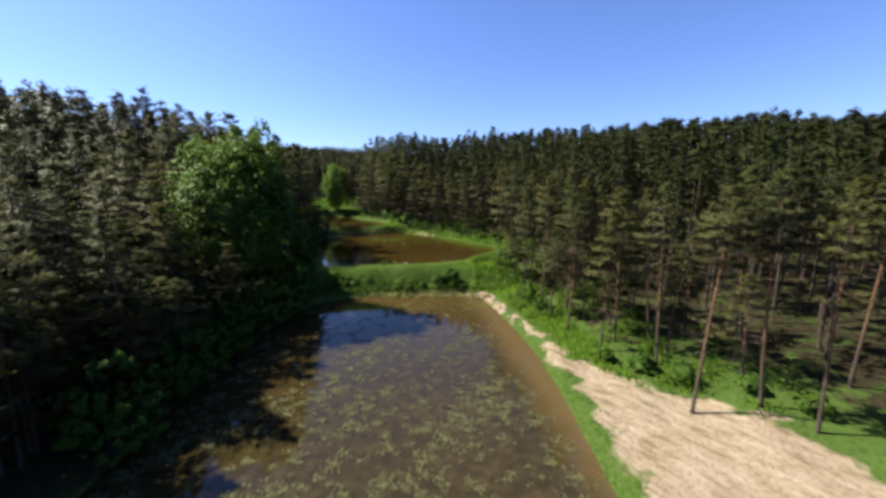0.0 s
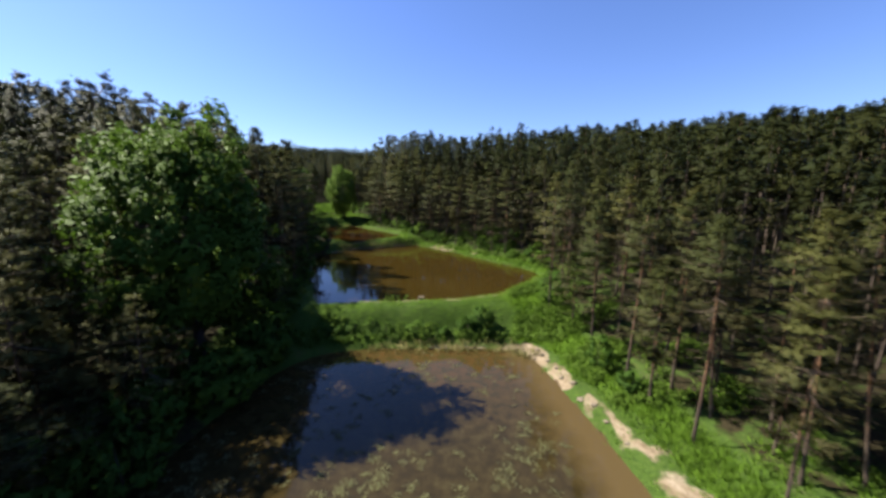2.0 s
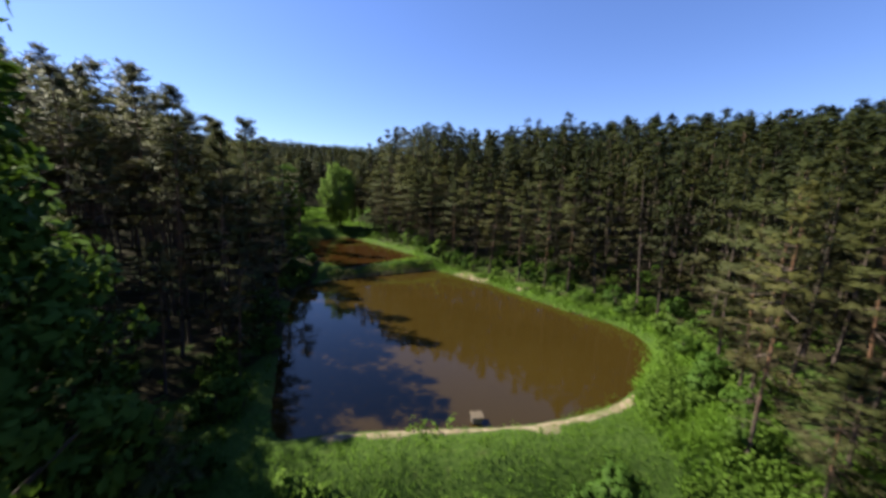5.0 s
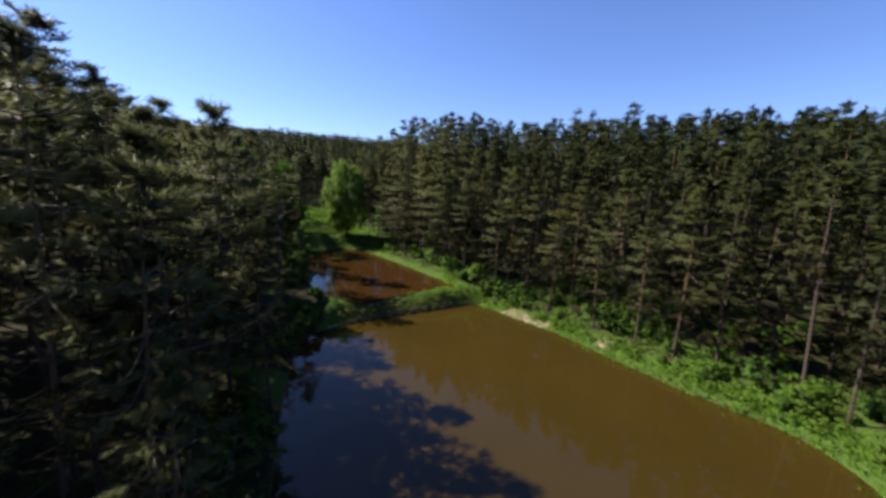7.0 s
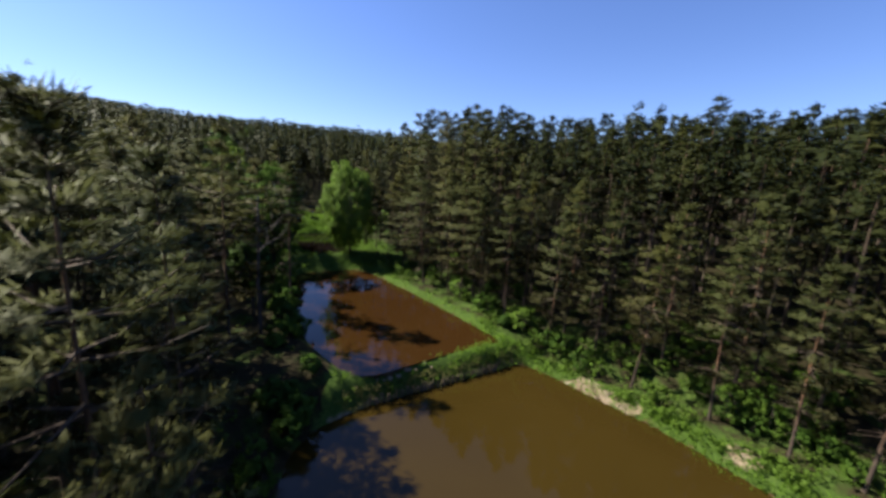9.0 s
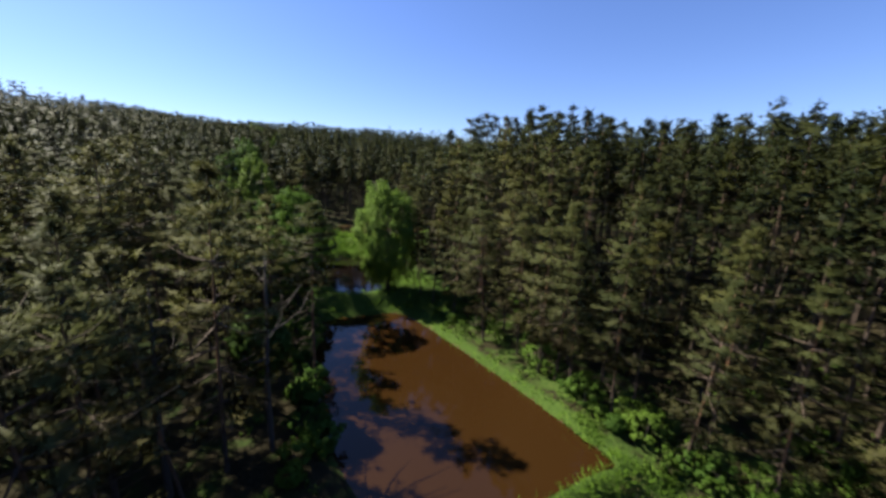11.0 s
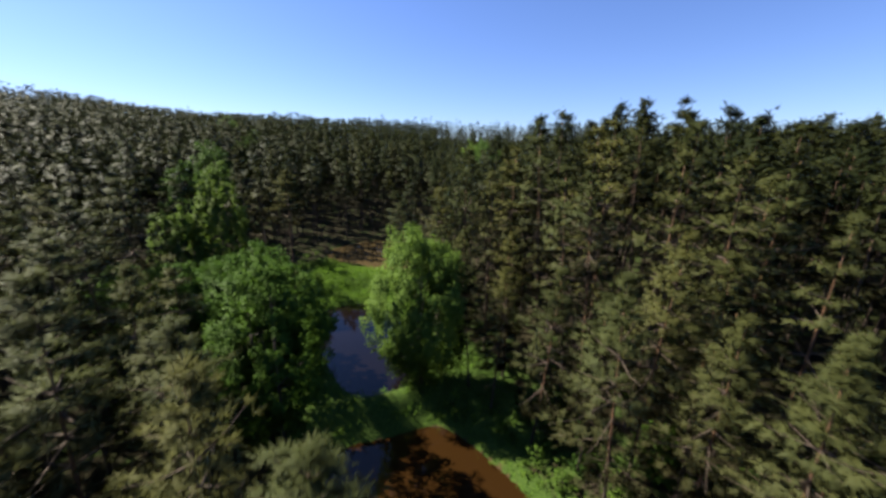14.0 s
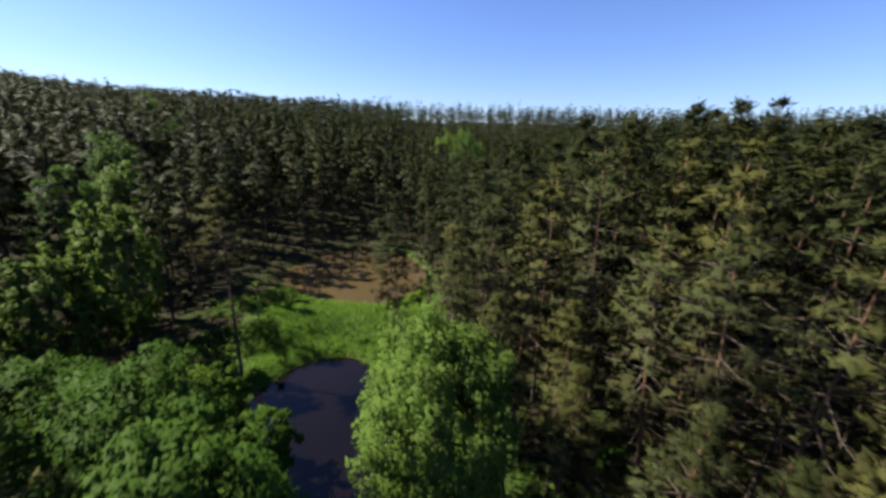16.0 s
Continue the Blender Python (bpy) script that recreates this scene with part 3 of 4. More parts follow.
def pine_kinds(blades, width, rim):
    tall = [pine_kind(TALL, 15.0, (0.66, 0.60, 0.69, 0.63, 0.57)[i], (2.2, 2.5, 2.0, 2.3, 2.6)[i], 8, 5, 7, blades, 0.56, _g(100 + i), (0.54, width), 44, 0.0, rim) for i in range(5)]
    low = [pine_kind(LOW, 13.0, (0.30, 0.36, 0.24, 0.33)[i], (2.6, 2.3, 2.8, 2.5)[i], 10, 5, 7, blades - 1, 0.56, _g(140 + i), (0.54, width), 24, 0.0, rim) for i in range(4)]
    return tall, low


PINES_NEAREST, PINES_NEAR, PINES_DEEP = pine_kinds(16, 0.078, 5), pine_kinds(7, 0.12, 4), pine_kinds(3, 0.17, 3)

VALLEY = [(0, 0, 12), (-3, 17, 12.7), (-5.2, 25, 13.1), (-11, 39, 15), (-13, 45, 16), (-17, 56, 18.3), (-21.6, 66.5, 20.5), (-25.7, 76, 22.4), (-28.6, 84, 24)]


def clear_air(x, y, top):
    """Whether a crown of that height leaves the air over the valley's middle open."""
    for (ax, ay, az), (bx, by, bz) in zip(VALLEY, VALLEY[1:]):
        for k in (0, 0.25, 0.5, 0.75, 1):
            px = ax + (bx - ax) * k
            away = math.hypot(x - px, y - ay - (by - ay) * k)
            lower = (1.5 if y < 38 or x > px else 4.0) if y < 58 else 4.8 if x < px else 3.0
            if (away < 6 and top > az + (bz - az) * k - lower) or (away < 9.5 and y > 60 and x < px - 1 and top > az + (bz - az) * k - 3.2):
                return False
    return True


def right_side(x, y):
    return x > np.interp(y, [0, 40, 55, 75, 95, 110, 140], [0, -4, -4, -13, -27, -35, -36])


CLEARINGS = [(-34, 88.5, 3.2), (-32.6, 97.5, 3.5), (-35, 114.5, 5), (-39.5, 113, 4.5), (-31.5, 113.5, 2.6), (-28.6, 96.4, 3.2), (-35.5, 91.5, 4.0), (-40, 97, 5.5), (-45, 107, 6.0), (-43, 114, 5), (-37, 100, 4), (-47, 100, 4), (-18.2, 32.0, 5.4), (-58, 116, 5), (-60, 123, 5), (-50.5, 105, 5.5), (-53, 101, 4), (-46, 123, 3.5)]
# pines that stand singly at the forest's edge: x, y, height, low boughs
SINGLE = [(12.5, 16.6, 11.5, 0), (15.7, 16.4, 11.7, 0), (16.6, 14.5, 11.3, 0), (18.1, 21.1, 11.9, 0), (21.1, 17.4, 12.1, 0), (12.3, 24.6, 11.1, 0), (10.9, 23.6, 9.9, 1), (9.9, 27.4, 10.9, 0), (13.3, 21.2, 11.3, 0),
          (11.0, 31.2, 11.5, 0), (9.3, 33.0, 11.3, 0), (13.6, 27.6, 10.4, 1), (11.8, 29.0, 10.5, 0), (14.6, 24.4, 10.9, 0), (9.4, 30.4, 8.4, 1), (-18.6, 20, 10.2, 1), (-18.2, 15.5, 10.0, 1), (-17.6, 11, 9.6, 1), (-18.6, 24, 10.2, 1),
          (5.9, 64.6, 12.5, 1), (-42.3, 108.0, 14.6, 0), (-29.4, 108.3, 13.0, 0), (9.6, 46.4, 11.5, 1), (-12.0, 83.5, 13.0, 1), (-17.2, 89.0, 13.2, 1), (-23.4, 39.0, 13.0, 1), (-24.4, 34.5, 13.0, 1), (8.8, 37.6, 10.9, 1), (11.2, 38.6, 11.4, 0), (10.4, 41.6, 11.4, 1), (13.2, 35.6, 11.5, 0), (12.8, 43.2, 11.9, 0), (13.6, 39.6, 11.7, 1), (8.2, 40.2, 6.0, 1), (-28.0, 79.2, 13.4, 0), (-34.6, 84.6, 12.0, 1), (-20.4, 30.2, 9.0, 1), (-15.2, 37.6, 5.0, 1), (12.6, 26.2, 6.5, 1), (14.8, 22.6, 7.0, 1), (11.6, 34.0, 6.5, 1), (17.2, 19.4, 6.0, 1), (15.6, 28.6, 8.0, 1), (13.2, 30.8, 7.5, 1), (17.5, 25.0, 8.0, 1), (-38.0, 82.6, 14.5, 1), (-31.4, 80.6, 13.0, 1), (4.0, 66.5, 10.8, 1), (1.8, 69.4, 10.9, 1), (-1.4, 72.6, 11.5, 1), (-3.0, 75.4, 12.4, 1), (-6.0, 77.6, 11.1, 1), (-9.3, 80.0, 11.2, 1), (-11.4, 82.2, 10.8, 1), (-13.1, 84.4, 12.6, 1), (-14.4, 87.0, 12.4, 1), (-17.9, 91.2, 11.0, 1), (-20.2, 93.2, 12.0, 1), (4.0, 70.8, 13.4, 1), (1.3, 74.0, 12.1, 1), (-4.4, 78.6, 13.1, 1), (-7.4, 81.4, 12.3, 1), (-10.7, 85.6, 12.1, 1), (-13.4, 89.6, 13.4, 1), (-24.2, 97.6, 9.5, 1), (-22.6, 96.0, 10.5, 1), (-21.6, 98.6, 11.5, 1), (-25.0, 100.4, 11.0, 1), (-22.2, 56.2, 15.6, 1), (-24.4, 53.6, 15.2, 1), (-26.2, 58.6, 15.6, 1), (-28.0, 65.6, 14.6, 1), (-29.8, 73.0, 14.8, 1), (-23.6, 60.4, 14.6, 1), (-21.2, 51.6, 14.2, 1), (-19.4, 47.6, 13.6, 1)]


def plant_forest():
    g = np.random.default_rng(21)
    st = 3.15
    xs, ys = np.arange(-185, 140, st), np.arange(3, 240, st)
    X, Y = np.meshgrid(xs, ys)
    X = X + g.uniform(-1.2, 1.2, X.shape) + (np.arange(len(ys)) % 2)[:, None] * st / 2
    Y = Y + g.uniform(-1.2, 1.2, Y.shape)
    X, Y = X.ravel(), Y.ravel()
    h, near, d = plan(X, Y)
    second = np.sort(d, 0)[1]
    right = right_side(X, Y)
    margin = np.where(right, np.interp(Y, [0, 20, 34, 42, 50, 62, 78, 95, 110], [9.5, 7.0, 4.4, 4.6, 2.8, 2.2, 1.5, 1.1, 0.9]), np.interp(Y, [0, 28, 33, 70, 76, 95], [1.2, 1.2, -0.2, -0.2, 2.0, 1.8]))
    margin = np.where(~right & (Y > 58) & (Y < 77), 5.0, margin)
    keep = (near > margin) & (signed(SAND, X, Y) > 1.2) & (near + second > np.where(right & (Y > 70), 6.0, np.where(right | (X > -14), 9.0, 5.5))) & (Y > 0.66 * np.abs(X) - 14)
    for cx, cy, r in CLEARINGS:
        keep &= np.hypot(X - cx, Y - cy) > r
    for cx, cy, *_ in SINGLE:
        keep &= np.hypot(X - cx, Y - cy) > 2.0
    # young pines that fill the shaded wood on the left bank
    many = 170
    iy = g.uniform(4, 31, many)
    ix = np.interp(iy, [4, 24, 37, 46, 60, 70, 78], [-13.5, -15.5, -14.5, -16.5, -21.5, -22.8, -28]) - g.uniform(0, 17, many)
    ih, inear, _ = plan(ix, iy)
    fill = (inear > 0.3) & (np.hypot(ix + 18.2, iy - 32) > 5)
    X, Y, h, near, right, keep = (np.concatenate(v) for v in ((X, ix), (Y, iy), (h, ih), (near, inear), (right, np.zeros(many, bool)), (keep, fill)))
    young = np.arange(len(X)) >= len(X) - many
    vx, vy = np.array([p[0] for p in VALLEY]), np.array([p[1] for p in VALLEY])
    trees = []
    for x, y, z, dn, rt, small in zip(X[keep], Y[keep], h[keep], near[keep], right[keep], young[keep]):
        dist = float(np.hypot(vx - x, vy - y).min())
        if rt:
            tall = np.interp(y, [0, 30, 44, 56, 72, 84], [10.8, 11.3, 12.6, 13.6, 12.8, 13.4]) + np.interp(dn, [2, 10, 24], [0, 1.4, 2.6]) * (np.interp(y, [0, 60], [0.9, 1.0]) + np.interp(y, [84, 94], [0, 1.8]) * np.interp(x, [-14, 0], [1, 0]))
            tall += np.interp(y, [62, 78], [0, 0.6])
            tall += np.interp(y, [106, 126], [0, 1]) * (12.6 - tall)
        else:
            tall = np.interp(y, [0, 30, 44, 60, 72, 100], [12.4, 12.4, 13.2, 16.4, 14.2, 13.2]) + np.interp(dn, [2, 12, 28], [0, 0.8, 1.6]) * np.interp(y, [40, 56, 70, 80], [0.8, 2.1, 2.1, 1.4])
        if not rt and y < 31:
            tall = min(tall, 9.6 + 0.35 * dn)
        if small:
            tall = min(tall, 5.2 + 0.30 * dn)
        if not rt and 60 < y < 92:
            tall = min(tall, 8.0 + 0.6 * dn)
        tall += g.normal() * ((0.85 if not rt else 0.6) if dist < 70 else 0.5) + (1.5 if g.uniform() < 0.08 and dist < 70 and not rt else 0)
        low = g.uniform() < ((0.8 if y > 40 or not rt else 0.35) if dn < ((12 if y > 46 else 6) if rt else 7) and (y > 27 or not rt) else 0.10)
        low = low or small or (not rt and y < 31 and dn < 18) or (y > 126 and dn < 12)
        if not rt and 36.5 < y < 45.5 and x > -28:
            tall = min(tall, max(2.9 + 1.19 * (-13.5 - x) - z, 3.2))
        while not clear_air(x, y, z + tall) and tall > 3:
            tall *= 0.85
        if tall > (3.5 if small else 5):
            trees.append((dist, x, y, z, tall, low))
    for x, y, tall, low in SINGLE:
        trees.append((0.0, x, y, height(x, y), tall, bool(low)))
    trees.sort()
    for i, (dist, x, y, z, tall, low) in enumerate(trees[:300]):
        kinds, base = (PINES_NEAREST if i < 64 else PINES_NEAR if i < 150 else PINES_DEEP)[int(low)], 13.0 if low else 15.0
        k = tall / base
        lean = 11 if (x, y) == (-29.4, 108.3) else 0
        ob = copy_thing(kinds[int(g.integers(len(kinds)))], pose(x, y, z, g.normal() * 1.5, g.normal() * 1.5 - lean, g.uniform(0, 360) if not lean else 0))
        w = max(k, 0.75)
        ob.scale = (w * g.uniform(0.92, 1.15), w * g.uniform(0.92, 1.15), k)
    for kind in PINES_NEAREST[0] + PINES_NEAREST[1] + PINES_NEAR[0] + PINES_NEAR[1] + PINES_DEEP[0] + PINES_DEEP[1]:
        for ob in (*kind.children_recursive, kind):
            bpy.data.objects.remove(ob)
    return trees[300:]


rest = plant_forest()


def tube_triangles(tube, sides=5):
    out = []
    for (p, r), (q, s) in zip(tube, tube[1:]):
        for i in range(sides):
            a, b = 6.2832 * i / sides, 6.2832 * (i + 1) / sides
            u, v = Vector((math.cos(a), math.sin(a), 0)), Vector((math.cos(b), math.sin(b), 0))
            p_, q_ = Vector(p), Vector(q)
            out += [(p_ + u * r, p_ + v * r, q_ + v * s), (p_ + u * r, q_ + v * s, q_ + u * s)]
    return np.array([[tuple(v) for v in t] for t in out])


def build_woods(trees):
    """The rest of the forest, too many to count: deeper pines and the far hills, joined in one mesh."""
    g = np.random.default_rng(33)
    mids, lows, fars, hills = [], [], [], []
    for i in range(6):
        tr, br, nd = pine_shape(15.0, g.uniform(0.50, 0.60), g.uniform(2.0, 2.4), 8, 5, 3, 4, 0.74, g, (0.50, 0.15), 24, 0.3, 3, 0.70)
        twigs = np.concatenate([tube_triangles([b[0], b[-1]], 3) for b in br[-24:]])
        mids.append((nd[0], nd[1], np.concatenate([tube_triangles(tr[1:], 5), twigs])))
        tr, br, nd = pine_shape(15.0, g.uniform(0.16, 0.26), g.uniform(2.1, 2.5), 12, 5, 3, 3, 0.74, g, (0.50, 0.16), 0, 0.3, 3, 0.70)
        lows.append((nd[0], nd[1], tube_triangles(tr[1:], 5)))
        tr, br, nd = pine_shape(15.0, g.uniform(0.42, 0.52), g.uniform(2.0, 2.4), 9, 4, 1, 3, 1.05, g, (0.60, 0.18), 0, 0.6, 3, 0.95, 3)
        fars.append((nd[0], nd[1], tube_triangles([tr[1], tr[5], tr[9]], 3)))
        tr, br, nd = pine_shape(15.0, 0.12, 2.0, 7, 3, 1, 2, 1.35, g, (0.66, 0.22), 0, 0.8, 2, 1.05, 2)
        hills.append((nd[0], nd[1], np.zeros((0, 3, 3))))
    pts = [(x, y, z, tall, (lows if low else mids) if dist < (38 if low else 32) else fars if dist < 95 else hills) for dist, x, y, z, tall, low in trees]
    for lo, hi, st in ((150, 330, 7.0), (330, 800, 17.0)):
        X, Y = np.meshgrid(np.arange(-hi, hi, st), np.arange(-40, hi, st))
        X, Y = (X + g.uniform(-0.45, 0.45, X.shape) * st).ravel(), (Y + g.uniform(-0.45, 0.45, Y.shape) * st).ravel()
        r = np.hypot(X + 14, Y - 40)
        k = (r > lo) & (r < hi) & (Y > 0.66 * np.abs(X + 10) - 20) & ((X < -185) | (X > 140) | (Y > 240))
        for x, y, z in zip(X[k], Y[k], plan(X[k], Y[k])[0]):
            pts.append((x, y, z, (15.0 if lo < 300 else 18.0) + g.normal() * 1.4, hills))
    # unseen pines beside and behind the view, added only to be reflected
    X, Y = np.meshgrid(np.arange(-120, 95, 5.5), np.arange(-30, 80, 5.5))
    X, Y = (X + g.uniform(-1.6, 1.6, X.shape)).ravel(), (Y + g.uniform(-1.6, 1.6, Y.shape)).ravel()
    zz, near, _ = plan(X, Y)
    k = (Y < 0.66 * np.abs(X) - 14) & (near > 4) & (signed(SAND, X, Y) > 2) & (Y > np.abs(X) * 0.66 - 75)
    for x, y, z in zip(X[k], Y[k], zz[k]):
        pts.append((x, y, z, 13.0 + g.normal() * 0.8, hills))
    tris, soft, idx, tone, ages = [], [], [], [], []
    for x, y, z, tall, temps in pts:
        k = tall / 15
        a, w = g.uniform(0, 6.28), k * g.uniform(0.92, 1.2) * (1.3 if temps is hills else 1.0)
        ca, sa = math.cos(a), math.sin(a)
        needles, normals, stem = temps[int(g.integers(6))]
        own = g.uniform()
        for m, t, nr in ((0, needles, normals), (1, stem, None)):
            if len(t):
                tris.append(np.stack([(t[..., 0] * ca - t[..., 1] * sa) * w + x, (t[..., 0] * sa + t[..., 1] * ca) * w + y, t[..., 2] * k + z], -1))
                if m:
                    nr = np.cross(t[:, 1] - t[:, 0], t[:, 2] - t[:, 0])[:, None, :].repeat(3, 1)
                    nr = nr / (np.linalg.norm(nr, axis=2, keepdims=True) + 1e-9)
                soft.append(np.stack([nr[..., 0] * ca - nr[..., 1] * sa, nr[..., 0] * sa + nr[..., 1] * ca, nr[..., 2]], -1))
                idx.append(np.full(len(t), m))
                tone.append(np.full(len(t), own))
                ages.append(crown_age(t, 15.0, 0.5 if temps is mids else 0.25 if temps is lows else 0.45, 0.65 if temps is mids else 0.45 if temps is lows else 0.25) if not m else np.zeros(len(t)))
    ob = new("pine_forest", mesh_soup("pine_forest", (np.concatenate(tris), np.concatenate(soft)), NEEDLES_FAR_SHADED, PINE_BARK, np.concatenate(idx), np.concatenate(tone), np.concatenate(ages)))
    tagged(ob, "dense dark pine forest covering the slopes and far hills", "forest", kind="stuff")


build_woods(rest)


# ---- broadleaved trees and shrubs ----
def broadleaf(name, label, x, y, tall, radius, crown_from, clumps, per, leaf, mat, seed, droop=0.0, trunk_r=0.2, group="broadleaved trees", category="tree"):
    g = np.random.default_rng(seed)
    e = tagged(new(name), label, category, group)
    e.matrix_world = pose(x, y, height(x, y), 0, 0, 40 * seed)
    mid, half = (tall + crown_from) / 2, (tall - crown_from) / 2
    lobes = [v / np.linalg.norm(v) for v in g.normal(size=(10, 3))]
    cen, siz = [], []
    while len(cen) < clumps:
        v = g.normal(size=3)
        v /= np.linalg.norm(v)
        bulge = 0.74 + 0.34 * max(max(float(np.dot(v, l)), 0) ** 6 for l in lobes) + 0.07 * g.normal()
        r = bulge * g.uniform(0.4, 1.0) ** 0.3
        narrow = 1.0 - 0.25 * max(0.0, v[2]) ** 2
        cen.append((v[0] * radius * r * narrow, v[1] * radius * r * narrow, mid + v[2] * half * r))
        siz.append(max(radius * g.uniform(0.08, 0.17), 0.22))
    tubes = [[((0, 0, -0.4), trunk_r * 1.4), ((0.05, 0, crown_from * 0.5), trunk_r), ((0.1, 0.1, crown_from + half * 0.5), trunk_r * 0.75), ((0.15, 0, mid + half * 0.55), trunk_r * 0.25)]]
    trunk = part("trunk", mesh_tubes("trunk", tubes, OAK_BARK, 9), e)
    for i in range(9 if tall > 6 else 4):
        c = Vector(cen[i * (len(cen) // 9)])
        p0 = Vector((0.08, 0.05, crown_from * 0.7 + (mid - crown_from * 0.5) * g.uniform(0.1, 0.9)))
        part("limb", mesh_tubes("limb", [[(p0, trunk_r * 0.45), (p0.lerp(c, 0.5) + Vector((0, 0, 0.2)), trunk_r * 0.25), (c, trunk_r * 0.07)]], OAK_BARK, 5), trunk)
    tris, soft = leaves(cen, siz, per, leaf, 0.5, g, 1.0, droop)
    out = (tris - np.array([0, 0, mid - 0.3 * half])) / radius + np.array([0, 0, 0.35])
    soft = 0.36 * soft + 0.82 * out / (np.linalg.norm(out, axis=2, keepdims=True) + 1e-9)
    part("crown", mesh_soup("crown", (tris, soft / (np.linalg.norm(soft, axis=2, keepdims=True) + 1e-9)), mat), e)
    return e


broadleaf("oak_tree", "broad oak with a dense fresh green crown at the shore", -18.4, 33.6, 16.2, 5.4, 0.7, 640, 54, 0.165, OAK_LEAVES, 1, trunk_r=0.35)
broadleaf("willow_tree", "light green willow with a rounded crown by the pond", -27.8, 96.9, 11.9, 3.4, 0.3, 460, 84, 0.10, WILLOW_LEAVES, 2, droop=0.9, trunk_r=0.2)
ALDER = "leafy green alder crowding the bank of a small pond"
for i, (x, y, t, r) in enumerate([(-35.4, 91.3, 13.4, 3.5), (-39.2, 95.2, 10.6, 3.4), (-43.5, 92.5, 10.8, 3.4), (-45.5, 98.0, 8.8, 3.2), (-40.8, 100.2, 6.2, 2.6), (-36.8, 97.8, 5.6, 2.1), (-49, 94, 9, 3)]):
    broadleaf("alder_tree", ALDER, x, y, t, r, 0.8, int(60 * r + 70), 74, 0.10, ALDER_LEAVES, 10 + i, trunk_r=0.13, group="alders by the pond")
BIRCH = "slender birch with an airy light green crown"
for i, (x, y, t, r) in enumerate([(-57.4, 114.3, 13.5, 2.8), (-61.0, 125.0, 16.5, 3.6), (-58.5, 121.0, 14.0, 3.0), (-52.1, 105.6, 12.0, 2.8), (-49.6, 108.2, 13.4, 2.7), (-20.8, 152, 15.5, 4.5), (-24, 160, 15, 4), (-86, 168, 16, 4.5), (-70, 150, 16, 4), (-30.5, 77.6, 7, 1.6)]):
    broadleaf("birch_tree", BIRCH, x, y, t, r, 2.5, 170, 42, 0.15, BIRCH_LEAVES, 30 + i, droop=0.7, trunk_r=0.11, group="birches")

# shrubs: built in four shapes, then copied
SHRUBS = [broadleaf("shrub", "leafy green shrub growing at the pond bank", 60, -60, (1.7, 2.2, 1.3, 2.6)[i], (1.0, 1.25, 0.95, 1.4)[i], 0.12, 36, 20, 0.125, HERB_LEAVES, 50 + i, trunk_r=0.04, group="shrubs on the banks", category="shrub") for i in range(4)]


def plant_shrubs():
    g = np.random.default_rng(5)
    spots = [(0.6, 40.5, 1.15), (-0.5, 40.0, 0.8), (-2.3, 39.6, 0.55), (-3.4, 39.9, 0.4), (-4.6, 39.4, 0.6), (-5.9, 39.7, 0.38), (-7.0, 39.3, 0.5), (-8.3, 39.6, 0.42), (-9.6, 39.2, 0.5), (-10.8, 38.9, 0.55), (-12.2, 38.4, 0.6), (1.2, 39.7, 0.7),
             (7.6, 46.4, 1.0), (9.2, 48.2, 1.0), (9.6, 51.2, 0.9), (9.9, 54.5, 0.8), (8.2, 44.4, 0.8), (6.8, 42.5, 0.7), (-7.2, 77.2, 0.6), (-7.9, 78.4, 0.9), (-9.4, 79.0, 0.7), (-11.5, 82, 0.7),
             (10.6, 22.4, 0.7), (12.0, 20.4, 0.75), (13.5, 19.0, 0.6), (16.2, 17.6, 0.7), (17.6, 15.8, 0.7), (8.9, 31.5, 0.8), (8.2, 34.5, 0.8)]
    for i in range(45):
        y = g.uniform(14, 39)
        x = np.interp(y, [8, 24, 37], [-14.3, -15.6, -14.2]) - g.uniform(-0.6, 1.6)
        spots.append((x, y, g.uniform(0.9, 1.5)))
    for i in range(60):
        y = g.uniform(16, 92)
        x = np.interp(y, [8, 24, 37, 46, 60, 70, 80, 92], [-14.5, -15.8, -14.4, -16.4, -21.8, -22.5, -29, -34]) - g.uniform(-0.2, 2.2)
        spots.append((x, y, g.uniform(0.6, 1.2)))
    for i in range(55):
        y = g.uniform(50, 96)
        x = np.interp(y, [50, 56, 60, 68, 75, 80, 86, 94], [9.6, 9.2, 5.9, 0.2, -6.0, -12.3, -17, -23.6]) + g.uniform(1.2, 6.0)
        spots.append((x, y, g.uniform(0.35, 0.85)))
    for i in range(45):
        y = g.uniform(52, 100)
        x = np.interp(y, [50, 56, 60, 68, 75, 80, 86, 94, 100], [9.6, 9.2, 5.9, 0.2, -6.0, -12.3, -17, -23.6, -27]) + g.uniform(3.0, 13.0)
        spots.append((x, y, g.uniform(0.5, 1.0)))
    for x, y, k in spots:
        ob = copy_thing(SHRUBS[int(g.integers(4))], pose(x, y, height(x, y), 0, 0, g.uniform(0, 360)))
        ob.scale = (k, k * g.uniform(0.85, 1.2), k * g.uniform(0.85, 1.1))
    for kind in SHRUBS:
        for ob in (*kind.children_recursive, kind):
            bpy.data.objects.remove(ob)


plant_shrubs()


# ---- herbs, grass, reeds and water weed ----
def scatter(count, x0, x1, y0, y1, g):
    x, y = g.uniform(x0, x1, count), g.uniform(y0, y1, count)
    h, near, d = plan(x, y)
    return x, y, h, near, np.sort(d, 0)[1], right_side(x, y), signed(SAND, x, y)


